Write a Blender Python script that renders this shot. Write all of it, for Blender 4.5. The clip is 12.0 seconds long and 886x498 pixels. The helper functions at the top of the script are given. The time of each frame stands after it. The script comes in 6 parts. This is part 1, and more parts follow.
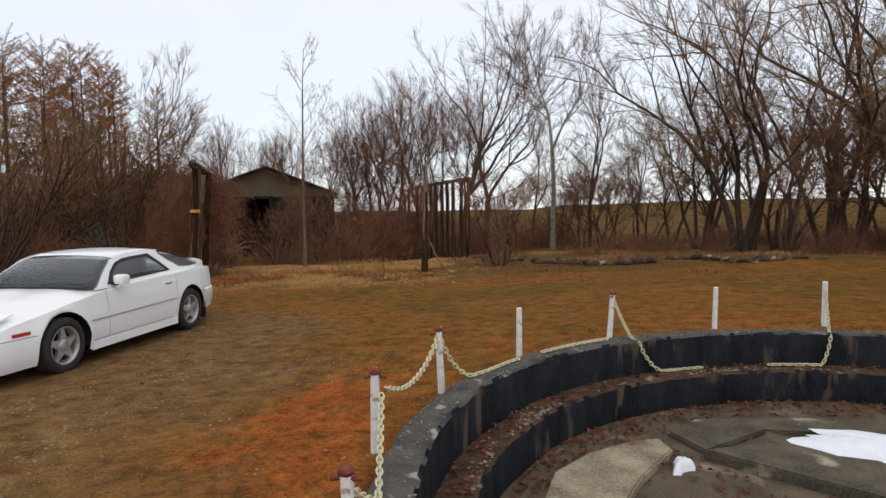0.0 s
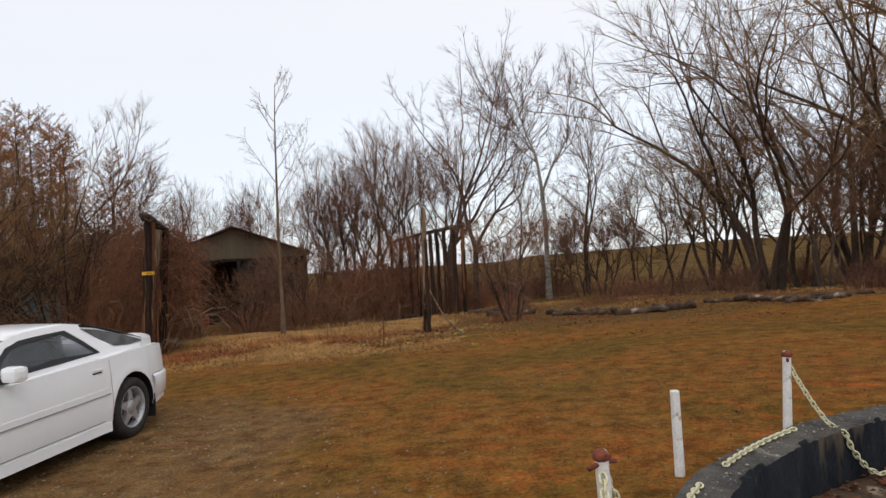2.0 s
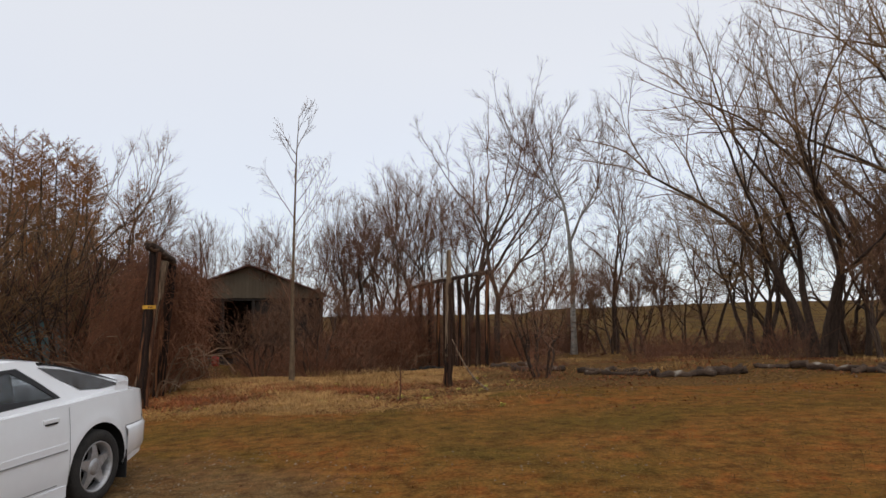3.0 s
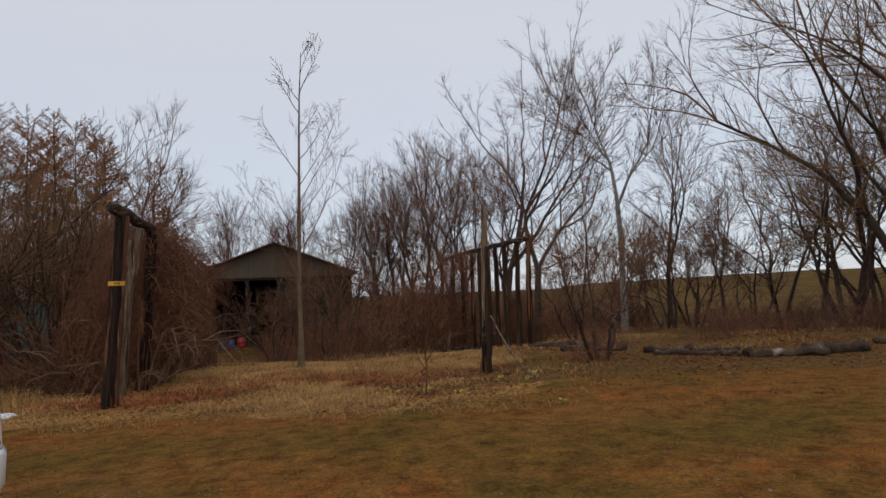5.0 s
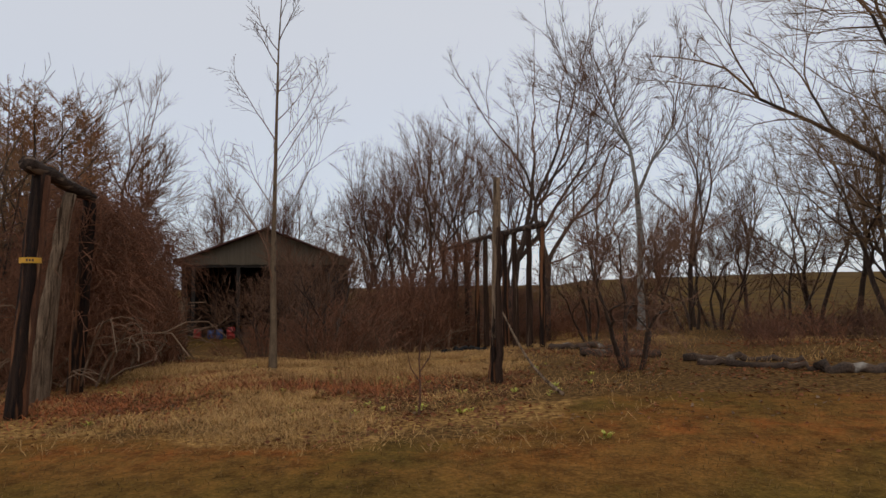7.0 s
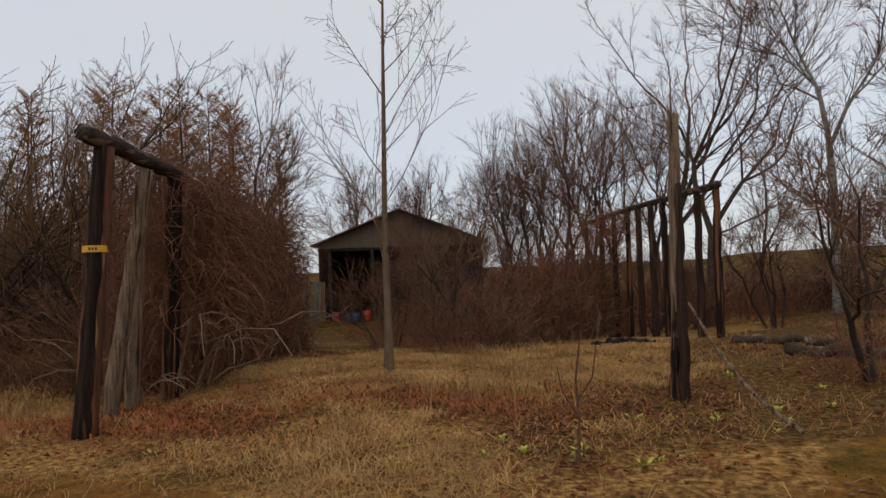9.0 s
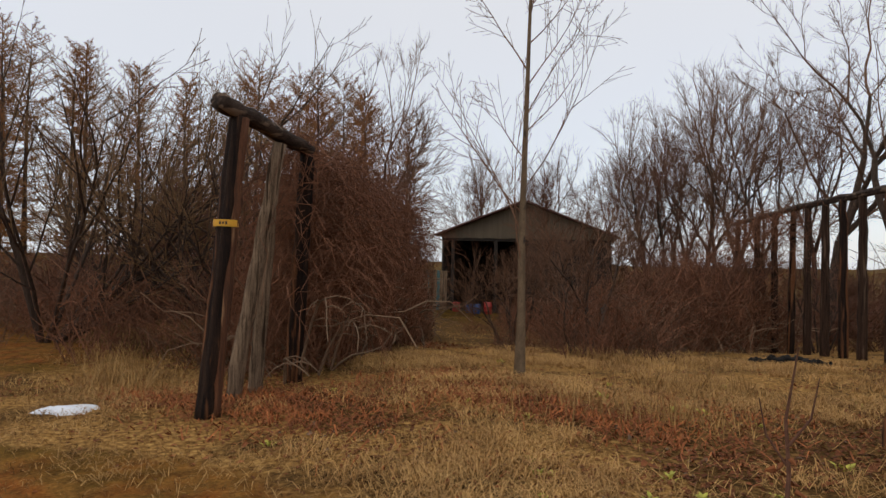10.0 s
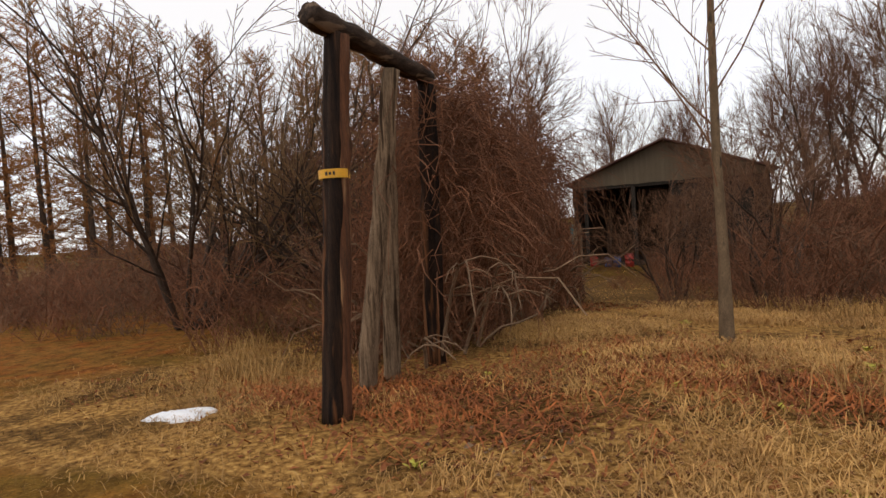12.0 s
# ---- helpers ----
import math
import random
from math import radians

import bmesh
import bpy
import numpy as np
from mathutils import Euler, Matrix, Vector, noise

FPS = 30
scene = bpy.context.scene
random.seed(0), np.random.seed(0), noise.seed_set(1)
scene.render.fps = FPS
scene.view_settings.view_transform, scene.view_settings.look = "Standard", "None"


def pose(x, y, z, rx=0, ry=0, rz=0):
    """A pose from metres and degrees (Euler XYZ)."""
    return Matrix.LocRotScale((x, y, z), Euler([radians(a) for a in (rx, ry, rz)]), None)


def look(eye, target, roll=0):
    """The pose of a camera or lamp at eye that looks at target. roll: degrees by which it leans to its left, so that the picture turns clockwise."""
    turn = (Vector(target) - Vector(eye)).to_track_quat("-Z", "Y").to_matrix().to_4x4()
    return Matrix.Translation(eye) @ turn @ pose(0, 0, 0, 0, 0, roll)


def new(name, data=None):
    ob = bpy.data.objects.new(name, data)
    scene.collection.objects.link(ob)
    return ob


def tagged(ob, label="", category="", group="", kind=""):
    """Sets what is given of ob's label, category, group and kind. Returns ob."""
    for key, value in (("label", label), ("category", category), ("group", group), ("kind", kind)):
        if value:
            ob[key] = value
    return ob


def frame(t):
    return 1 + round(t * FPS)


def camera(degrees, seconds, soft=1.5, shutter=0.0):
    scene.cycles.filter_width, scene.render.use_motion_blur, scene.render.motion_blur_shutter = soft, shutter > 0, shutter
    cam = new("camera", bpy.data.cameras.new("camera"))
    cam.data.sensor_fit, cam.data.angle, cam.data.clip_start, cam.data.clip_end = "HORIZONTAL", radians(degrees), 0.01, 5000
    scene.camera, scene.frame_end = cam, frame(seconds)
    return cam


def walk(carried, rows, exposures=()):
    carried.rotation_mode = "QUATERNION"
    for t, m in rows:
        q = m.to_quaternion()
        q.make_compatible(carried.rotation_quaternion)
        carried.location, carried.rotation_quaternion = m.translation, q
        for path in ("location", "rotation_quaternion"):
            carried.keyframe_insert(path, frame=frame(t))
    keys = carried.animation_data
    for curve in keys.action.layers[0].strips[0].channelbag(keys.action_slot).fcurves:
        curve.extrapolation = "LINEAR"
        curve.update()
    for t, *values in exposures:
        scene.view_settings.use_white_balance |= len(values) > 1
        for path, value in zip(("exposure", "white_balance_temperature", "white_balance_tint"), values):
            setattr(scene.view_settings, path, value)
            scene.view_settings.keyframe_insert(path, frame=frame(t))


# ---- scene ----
cam = camera(71.5, 12.0)
PATH = [
    (0, (1.121, 3.253, 1.770), (0.763, 5.217, 1.645), -0.5),
    (0.5, (0.685, 4.284, 1.663), (0.2, 6.222, 1.584), -0.6),
    (1, (0.371, 4.69, 1.681), (0.017, 6.657, 1.606), -2.5),
    (1.5, (0.121, 5.171, 1.665), (-0.143, 7.153, 1.65), -0.6),
    (2, (-0.157, 5.656, 1.614), (-0.412, 7.639, 1.668), -3.3),
    (2.5, (-0.334, 6.191, 1.609), (-0.576, 8.165, 1.821), -1.8),
    (3, (-0.494, 6.756, 1.578), (-0.8, 8.721, 1.793), -0.7),
    (3.2, (-0.522, 6.99, 1.563), (-0.824, 8.953, 1.797), -1.4),
    (4.8, (-0.906, 9.118, 1.496), (-1.313, 11.074, 1.587), -3.8),
    (5, (-0.918, 9.34, 1.467), (-1.333, 11.291, 1.612), -2.0),
    (5.5, (-1.058, 9.878, 1.404), (-1.55, 11.81, 1.568), -2.2),
    (6, (-1.13, 10.474, 1.438), (-1.63, 12.409, 1.521), -2.3),
    (6.5, (-1.236, 11.036, 1.453), (-1.727, 12.972, 1.555), -0.5),
    (6.7, (-1.297, 11.156, 1.417), (-1.719, 13.108, 1.534), -0.6),
    (8.3, (-1.638, 13.009, 1.483), (-2.253, 14.905, 1.647), 0.3),
    (8.5, (-1.741, 13.167, 1.479), (-2.473, 15.016, 1.681), -0.8),
    (9, (-2.032, 13.534, 1.482), (-2.872, 15.349, 1.546), -1.9),
    (9.5, (-2.353, 13.822, 1.457), (-3.363, 15.547, 1.446), -0.4),
    (10, (-2.618, 14.127, 1.471), (-3.794, 15.744, 1.512), 1.3),
    (10.5, (-2.928, 14.373, 1.406), (-4.189, 15.923, 1.495), 0.1),
    (11, (-3.212, 14.654, 1.418), (-4.602, 16.091, 1.437), 0.5),
    (11.5, (-3.547, 15.003, 1.392), (-4.902, 16.475, 1.364), 0.4),
    (12, (-3.926, 15.195, 1.341), (-5.403, 16.542, 1.267), -4.0),
]
walk(cam, [(t, look(eye, target, roll)) for t, eye, target, roll in PATH],
     exposures=[(0.0, -0.08, 7000, 10), (2.2, -0.08, 7050, 10), (3.2, -0.34, 6800, 10), (4.8, -0.56, 6700, 10), (6.7, -0.58, 6750, 10), (8.3, -0.54, 6850, 10), (9.5, -0.5, 7000, 10), (10.5, -0.12, 7100, 10), (12.0, 0.02, 7700, 12)])

# ---- world and light: a bright overcast sky ----
world = bpy.data.worlds.new("overcast")
scene.world = world
world.use_nodes = True
wn, wl = world.node_tree.nodes, world.node_tree.links
wn.clear()
sky = wn.new("ShaderNodeTexSky")
sky.sky_type, sky.sun_disc = "NISHITA", False
sky.sun_elevation, sky.sun_rotation = radians(48), radians(200)
bg_sky = wn.new("ShaderNodeBackground")
bg_sky.inputs["Strength"].default_value = 0.05
wl.new(sky.outputs["Color"], bg_sky.inputs["Color"])
geo = wn.new("ShaderNodeTexCoord")
sep = wn.new("ShaderNodeSeparateXYZ")
wl.new(geo.outputs["Generated"], sep.inputs[0])
cloud = wn.new("ShaderNodeTexNoise")
cloud.inputs["Scale"].default_value, cloud.inputs["Detail"].default_value = 1.6, 4
wl.new(geo.outputs["Generated"], cloud.inputs["Vector"])
mixh = wn.new("ShaderNodeMath")
mixh.operation = "MULTIPLY_ADD"
wl.new(cloud.outputs["Fac"], mixh.inputs[0])
mixh.inputs[1].default_value = 0.35
wl.new(sep.outputs["Z"], mixh.inputs[2])
ramp = wn.new("ShaderNodeValToRGB")
ramp.color_ramp.elements[0].position, ramp.color_ramp.elements[0].color = 0.12, (0.74, 0.81, 0.96, 1)
ramp.color_ramp.elements[1].position, ramp.color_ramp.elements[1].color = 0.62, (0.90, 0.93, 1.0, 1)
wl.new(mixh.outputs[0], ramp.inputs[0])
bg_cloud = wn.new("ShaderNodeBackground")
bg_cloud.inputs["Strength"].default_value = 0.93
wl.new(ramp.outputs["Color"], bg_cloud.inputs["Color"])
add = wn.new("ShaderNodeAddShader")
wl.new(bg_sky.outputs[0], add.inputs[0])
wl.new(bg_cloud.outputs[0], add.inputs[1])
wout = wn.new("ShaderNodeOutputWorld")
wl.new(add.outputs[0], wout.inputs["Surface"])
sun = new("sun", bpy.data.lights.new("sun", "SUN"))
sun.data.energy, sun.data.angle, sun.data.color = 0.5, radians(25), (1.0, 0.97, 0.92)
sun.matrix_world = look((0, 0, 30), (-8, 18, 0))

# ---- materials ----


def material(name, colour, dark=None, scale=8.0, rough=0.85, bump=0.3, fine=60.0, metal=0.0, spots=None, spot_scale=3.0, spot_at=0.62, vary=0.0, stretch=(1, 1, 1), bump_dist=0.02, spec=0.3):
    """A surface with two scales of variation, optional stains with their own colour, and fine relief."""
    m = bpy.data.materials.new(name)
    m.use_nodes = True
    n, k = m.node_tree.nodes, m.node_tree.links
    b = n["Principled BSDF"]
    dark = dark or tuple(c * 0.6 for c in colour)
    tc = n.new("ShaderNodeTexCoord")
    mp = n.new("ShaderNodeMapping")
    mp.inputs["Scale"].default_value = stretch
    k.new(tc.outputs["Object"], mp.inputs[0])
    n1, n2 = n.new("ShaderNodeTexNoise"), n.new("ShaderNodeTexNoise")
    for q, s in ((n1, scale), (n2, fine)):
        q.inputs["Scale"].default_value, q.inputs["Detail"].default_value = s, 5
        k.new(mp.outputs[0], q.inputs["Vector"])
    mixv = n.new("ShaderNodeMix")
    mixv.inputs[0].default_value = 0.45
    k.new(n1.outputs["Fac"], mixv.inputs[2])
    k.new(n2.outputs["Fac"], mixv.inputs[3])
    r = n.new("ShaderNodeValToRGB")
    r.color_ramp.elements[0].position, r.color_ramp.elements[0].color = 0.36, (*dark, 1)
    r.color_ramp.elements[1].position, r.color_ramp.elements[1].color = 0.62, (*colour, 1)
    k.new(mixv.outputs[0], r.inputs[0])
    out = r.outputs[0]
    if spots:
        n3 = n.new("ShaderNodeTexNoise")
        n3.inputs["Scale"].default_value, n3.inputs["Detail"].default_value = spot_scale, 6
        k.new(mp.outputs[0], n3.inputs["Vector"])
        r3 = n.new("ShaderNodeValToRGB")
        r3.color_ramp.elements[0].position, r3.color_ramp.elements[1].position = spot_at - 0.04, spot_at + 0.04
        k.new(n3.outputs["Fac"], r3.inputs[0])
        mx = n.new("ShaderNodeMix")
        mx.data_type = "RGBA"
        k.new(r3.outputs[0], mx.inputs[0])
        k.new(out, mx.inputs[6])
        mx.inputs[7].default_value = (*spots, 1)
        out = mx.outputs[2]
    if vary:
        oi = n.new("ShaderNodeObjectInfo")
        gi = n.new("ShaderNodeNewGeometry")
        ad = n.new("ShaderNodeMath")
        ad.operation = "ADD"
        k.new(oi.outputs["Random"], ad.inputs[0])
        k.new(gi.outputs["Random Per Island"], ad.inputs[1])
        mr = n.new("ShaderNodeMapRange")
        mr.inputs[2].default_value = 2.0
        mr.inputs[3].default_value, mr.inputs[4].default_value = 1 - vary, 1 + vary
        k.new(ad.outputs[0], mr.inputs[0])
        hs = n.new("ShaderNodeHueSaturation")
        k.new(mr.outputs[0], hs.inputs["Value"])
        k.new(out, hs.inputs["Color"])
        out = hs.outputs[0]
    k.new(out, b.inputs["Base Color"])
    b.inputs["Roughness"].default_value, b.inputs["Metallic"].default_value = rough, metal
    b.inputs["Specular IOR Level"].default_value = spec
    if bump:
        bp = n.new("ShaderNodeBump")
        bp.inputs["Strength"].default_value, bp.inputs["Distance"].default_value = bump, bump_dist
        k.new(mixv.outputs[0], bp.inputs["Height"])
        k.new(bp.outputs[0], b.inputs["Normal"])
    return m


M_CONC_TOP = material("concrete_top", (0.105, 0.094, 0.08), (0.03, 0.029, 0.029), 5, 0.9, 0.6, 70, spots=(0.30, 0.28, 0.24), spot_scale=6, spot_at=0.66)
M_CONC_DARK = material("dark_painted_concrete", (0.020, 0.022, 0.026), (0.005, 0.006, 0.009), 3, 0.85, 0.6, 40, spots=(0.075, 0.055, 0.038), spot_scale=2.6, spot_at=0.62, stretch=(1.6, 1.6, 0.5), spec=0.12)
M_CONC_STEP = material("mossy_concrete", (0.095, 0.055, 0.028), (0.03, 0.018, 0.011), 5, 0.95, 0.6, 60, spots=(0.24, 0.20, 0.14), spot_scale=5, spot_at=0.66)
M_CONC_SLAB = material("pale_concrete", (0.36, 0.31, 0.215), (0.13, 0.10, 0.065), 3, 0.9, 0.7, 45, spots=(0.17, 0.065, 0.03), spot_scale=2.6, spot_at=0.64)
M_CONC_SLAB_DARK = material("grey_concrete", (0.12, 0.10, 0.07), (0.04, 0.033, 0.024), 3, 0.9, 0.7, 45, spots=(0.34, 0.30, 0.23), spot_scale=1.8, spot_at=0.62)
M_CONC_FLOOR = material("stained_basin_floor", (0.13, 0.10, 0.064), (0.05, 0.036, 0.023), 2.2, 0.92, 0.5, 50, spots=(0.22, 0.185, 0.125), spot_scale=1.6, spot_at=0.62)
M_SNOW = material("snow", (0.84, 0.86, 0.90), (0.70, 0.73, 0.78), 7, 0.6, 0.5, 50)
M_WHITE_POST = material("white_post_paint", (0.78, 0.77, 0.74), (0.60, 0.58, 0.54), 10, 0.6, 0.3, 80, spots=(0.20, 0.070, 0.030), spot_scale=9, spot_at=0.615)
M_RUST = material("rust", (0.24, 0.065, 0.036), (0.10, 0.032, 0.02), 25, 0.9, 0.6, 120, spots=(0.5, 0.46, 0.40), spot_scale=14, spot_at=0.66)
M_CHAIN = material("pale_yellow_chain", (0.72, 0.68, 0.46), (0.52, 0.47, 0.30), 20, 0.55, 0.2, 80)
M_CHAR = material("charred_log", (0.040, 0.021, 0.013), (0.005, 0.004, 0.004), 3.0, 0.7, 0.8, 30, spots=(0.18, 0.074, 0.032), spot_scale=1.5, spot_at=0.57, stretch=(7, 7, 0.35), spec=0.12)
M_CHAR_BEAM = material("weathered_charred_beam", (0.075, 0.048, 0.034), (0.012, 0.009, 0.008), 3.0, 0.8, 0.8, 30, spots=(0.19, 0.13, 0.09), spot_scale=1.6, spot_at=0.60, stretch=(7, 0.6, 7), spec=0.12)
M_BARELOG = material("bare_brown_log", (0.16, 0.060, 0.026), (0.045, 0.020, 0.011), 4, 0.85, 0.8, 40, spots=(0.30, 0.16, 0.08), spot_scale=2.5, spot_at=0.62, stretch=(5, 5, 0.35))
M_GREYLOG = material("weathered_log", (0.33, 0.225, 0.145), (0.06, 0.038, 0.024), 5, 0.92, 0.9, 50, spots=(0.05, 0.03, 0.018), spot_scale=2.4, spot_at=0.60, stretch=(7, 7, 0.4), spec=0.12)
M_DARKLOG = material("dark_weathered_log", (0.075, 0.041, 0.026), (0.016, 0.010, 0.008), 5, 0.92, 0.9, 50, spots=(0.14, 0.09, 0.06), spot_scale=2.2, spot_at=0.63, stretch=(7, 7, 0.4), spec=0.12)
M_LYING = material("rotting_log", (0.11, 0.068, 0.044), (0.022, 0.015, 0.011), 3, 0.95, 0.8, 40, spots=(0.30, 0.26, 0.21), spot_scale=3, spot_at=0.64)
M_BARK = material("grey_brown_bark", (0.085, 0.053, 0.036), (0.028, 0.018, 0.013), 5, 0.95, 0.7, 50, stretch=(3, 3, 0.7), vary=0.25)
M_BARK_PALE = material("pale_young_bark", (0.205, 0.140, 0.085), (0.095, 0.064, 0.040), 6, 0.9, 0.5, 60, spots=(0.05, 0.035, 0.025), spot_scale=6, spot_at=0.64, stretch=(2, 2, 0.8), spec=0.15)
M_BIRCH = material("birch_bark", (0.36, 0.33, 0.285), (0.13, 0.11, 0.092), 3, 0.85, 0.4, 40, spots=(0.05, 0.045, 0.04), spot_scale=5, spot_at=0.60, stretch=(1, 1, 3))
M_TWIG = material("grey_brown_twigs", (0.195, 0.101, 0.058), (0.098, 0.050, 0.030), 2, 0.95, 0, 30, vary=0.35)
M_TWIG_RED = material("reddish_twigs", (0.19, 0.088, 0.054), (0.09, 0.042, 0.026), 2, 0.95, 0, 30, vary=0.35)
M_TWIG_BUD = material("budding_twigs", (0.245, 0.14, 0.062), (0.12, 0.068, 0.034), 2, 0.95, 0, 30, vary=0.35)
M_LARCH = material("larch_twigs", (0.36, 0.155, 0.05), (0.18, 0.078, 0.028), 2, 0.95, 0, 30, vary=0.35)
M_VINE = material("dry_vine", (0.245, 0.104, 0.054), (0.098, 0.042, 0.023), 2, 0.95, 0, 30, vary=0.4)
M_VINE_PALE = material("pale_dry_stem", (0.23, 0.145, 0.088), (0.12, 0.072, 0.044), 3, 0.9, 0, 30, vary=0.3)
M_STRAW = material("dry_straw", (0.54, 0.318, 0.115), (0.24, 0.122, 0.043), 1.2, 0.9, 0, 20, vary=0.35)
M_TURF = material("brown_turf", (0.24, 0.130, 0.036), (0.070, 0.040, 0.013), 0.8, 0.95, 0, 20, vary=0.4)
M_LITTER = material("fallen_leaves", (0.29, 0.098, 0.034), (0.11, 0.036, 0.014), 1.5, 0.9, 0, 20, vary=0.5)
M_FERN = material("dead_fronds", (0.42, 0.135, 0.042), (0.13, 0.040, 0.015), 1.8, 0.9, 0, 20, vary=0.5)
M_WETLEAF = material("wet_leaves", (0.20, 0.052, 0.020), (0.07, 0.020, 0.010), 3, 0.7, 0, 20, vary=0.5)
M_RUBBLE = material("concrete_crumbs", (0.24, 0.21, 0.165), (0.11, 0.095, 0.075), 12, 0.9, 0, 50, vary=0.4)
M_SPROUT = material("fresh_sprout", (0.44, 0.4, 0.06), (0.28, 0.27, 0.05), 4, 0.7, 0, 20, vary=0.3)
M_PEBBLE = material("pebble", (0.29, 0.215, 0.14), (0.12, 0.085, 0.052), 12, 0.9, 0, 50, vary=0.4)
M_BARNWALL = material("weathered_barn_boards", (0.135, 0.104, 0.07), (0.105, 0.08, 0.054), 1.0, 0.95, 0.4, 20, stretch=(6, 6, 0.4), vary=0.12)
# near-black: the shade inside the open barn is put into this colour
M_BARNDARK = material("dark_and_shaded_boards", (0.038, 0.03, 0.024), (0.018, 0.014, 0.011), 2, 0.95, 0.4, 20, stretch=(6, 6, 0.4), vary=0.3)
M_ROOF = material("rusty_red_roof", (0.13, 0.048, 0.034), (0.07, 0.030, 0.024), 2, 0.8, 0.4, 30)
M_TEAL = material("faded_teal_paint", (0.085, 0.165, 0.170), (0.05, 0.095, 0.10), 2, 0.7, 0.3, 30, stretch=(4, 4, 0.5))
M_RED = material("red_plastic", (0.42, 0.030, 0.022), (0.25, 0.02, 0.015), 4, 0.45, 0.1, 30, spec=0.5)
M_BLUE = material("blue_plastic", (0.022, 0.065, 0.20), (0.015, 0.04, 0.12), 4, 0.45, 0.1, 30, spec=0.5)
M_PALEBOX = material("pale_board", (0.55, 0.53, 0.48), (0.38, 0.36, 0.32), 4, 0.8, 0.2, 30)
M_YELLOW = material("yellow_plastic_tag", (0.72, 0.37, 0.025), (0.60, 0.30, 0.02), 6, 0.5, 0.1, 60, spec=0.5)
M_INK = material("black_ink", (0.03, 0.03, 0.03), (0.02, 0.02, 0.02), 6, 0.6, 0, 60)
M_SOOT = material("soot_black_wood", (0.022, 0.018, 0.015), (0.006, 0.005, 0.005), 6, 0.97, 0.6, 40, spots=(0.10, 0.085, 0.07), spot_scale=5, spot_at=0.68)

# ---- mesh helpers ----


def mesh_of(name, verts, faces, smooth=False):
    me = bpy.data.meshes.new(name)
    me.from_pydata([tuple(v) for v in verts], [], faces)
    if smooth:
        me.polygons.foreach_set("use_smooth", [True] * len(me.polygons))
    me.update()
    return me


def part(name, data, mat, parent=None, label="", kind=""):
    """Links a bmesh or mesh as one object, under a thing or a part if given."""
    if isinstance(data, bmesh.types.BMesh):
        me = bpy.data.meshes.new(name)
        data.to_mesh(me)
        data.free()
        data = me
    ob = new(name, data)
    if mat and not data.materials:
        data.materials.append(mat)
    if parent:
        ob.parent = parent
    return tagged(ob, label=label, kind=kind)


def thing(name, label, category, at=None, group="", kind=""):
    ob = new(name)
    ob.empty_display_size = 0.2
    if at is not None:
        ob.matrix_basis = at
    return tagged(ob, label, category, group, kind)


def box(sx, sy, sz, at=(0, 0, 0), bevel=0.0, turn=(0, 0, 0)):
    bm = bmesh.new()
    bmesh.ops.create_cube(bm, size=1)
    bmesh.ops.scale(bm, vec=(sx, sy, sz), verts=bm.verts)
    if bevel:
        bmesh.ops.bevel(bm, geom=bm.edges[:], offset=bevel, segments=2, affect="EDGES", profile=0.6)
    bmesh.ops.transform(bm, matrix=pose(*at, *turn), verts=bm.verts)
    return bm


class Tubes:
    """Collects tapered tubes along polylines into one mesh."""

    def __init__(self):
        self.v, self.f, self.n = [], [], 0

    def add(self, pts, radii, sides=4, cap=False):
        pts = np.asarray(pts, float)
        radii = np.broadcast_to(np.asarray(radii, float), (len(pts),))
        d = np.gradient(pts, axis=0)
        d /= np.linalg.norm(d, axis=1)[:, None] + 1e-9
        ref = np.array((0.0, 0.0, 1.0)) if abs(d[0][2]) < 0.8 else np.array((1.0, 0.0, 0.0))
        a = np.cross(d, ref)
        a /= np.linalg.norm(a, axis=1)[:, None] + 1e-9
        b = np.cross(d, a)
        ang = np.arange(sides) * 2 * np.pi / sides
        ring = np.cos(ang)[None, :, None] * a[:, None, :] + np.sin(ang)[None, :, None] * b[:, None, :]
        vs = pts[:, None, :] + ring * radii[:, None, None]
        self.v.append(vs.reshape(-1, 3))
        for i in range(len(pts) - 1):
            o = self.n + i * sides
            for j in range(sides):
                q = (j + 1) % sides
                self.f.append((o + j, o + q, o + sides + q, o + sides + j))
        if cap:
            o = self.n + (len(pts) - 1) * sides
            self.f.append(tuple(range(self.n + sides - 1, self.n - 1, -1)))
            self.f.append(tuple(range(o, o + sides)))
        self.n += len(pts) * sides

    def spikes(self, p, q, r):
        """Many straight three-sided twigs at once, each running out to a point."""
        p, q, r = np.asarray(p, float), np.asarray(q, float), np.asarray(r, float)
        d = q - p
        d /= np.linalg.norm(d, axis=1)[:, None] + 1e-9
        ref = np.where(np.abs(d[:, 2:3]) < 0.8, np.array([[0.0, 0.0, 1.0]]), np.array([[1.0, 0.0, 0.0]]))
        a = np.cross(d, ref)
        a /= np.linalg.norm(a, axis=1)[:, None] + 1e-9
        b = np.cross(d, a)
        ring = [p + (math.cos(k) * a + math.sin(k) * b) * r[:, None] for k in (0.0, 2.094, 4.189)]
        self.v.append(np.stack(ring + [q], 1).reshape(-1, 3))
        o = self.n + 4 * np.arange(len(p))
        self.f += np.concatenate([np.stack([o + i, o + (i + 1) % 3, o + 3], -1) for i in range(3)]).tolist()
        self.n += 4 * len(p)

    def mesh(self, name, smooth=True):
        return mesh_of(name, np.concatenate(self.v) if self.v else [], self.f, smooth)


def smooth01(a, b, x):
    t = np.clip((np.asarray(x, float) - a) / (b - a), 0, 1)
    return t * t * (3 - 2 * t)


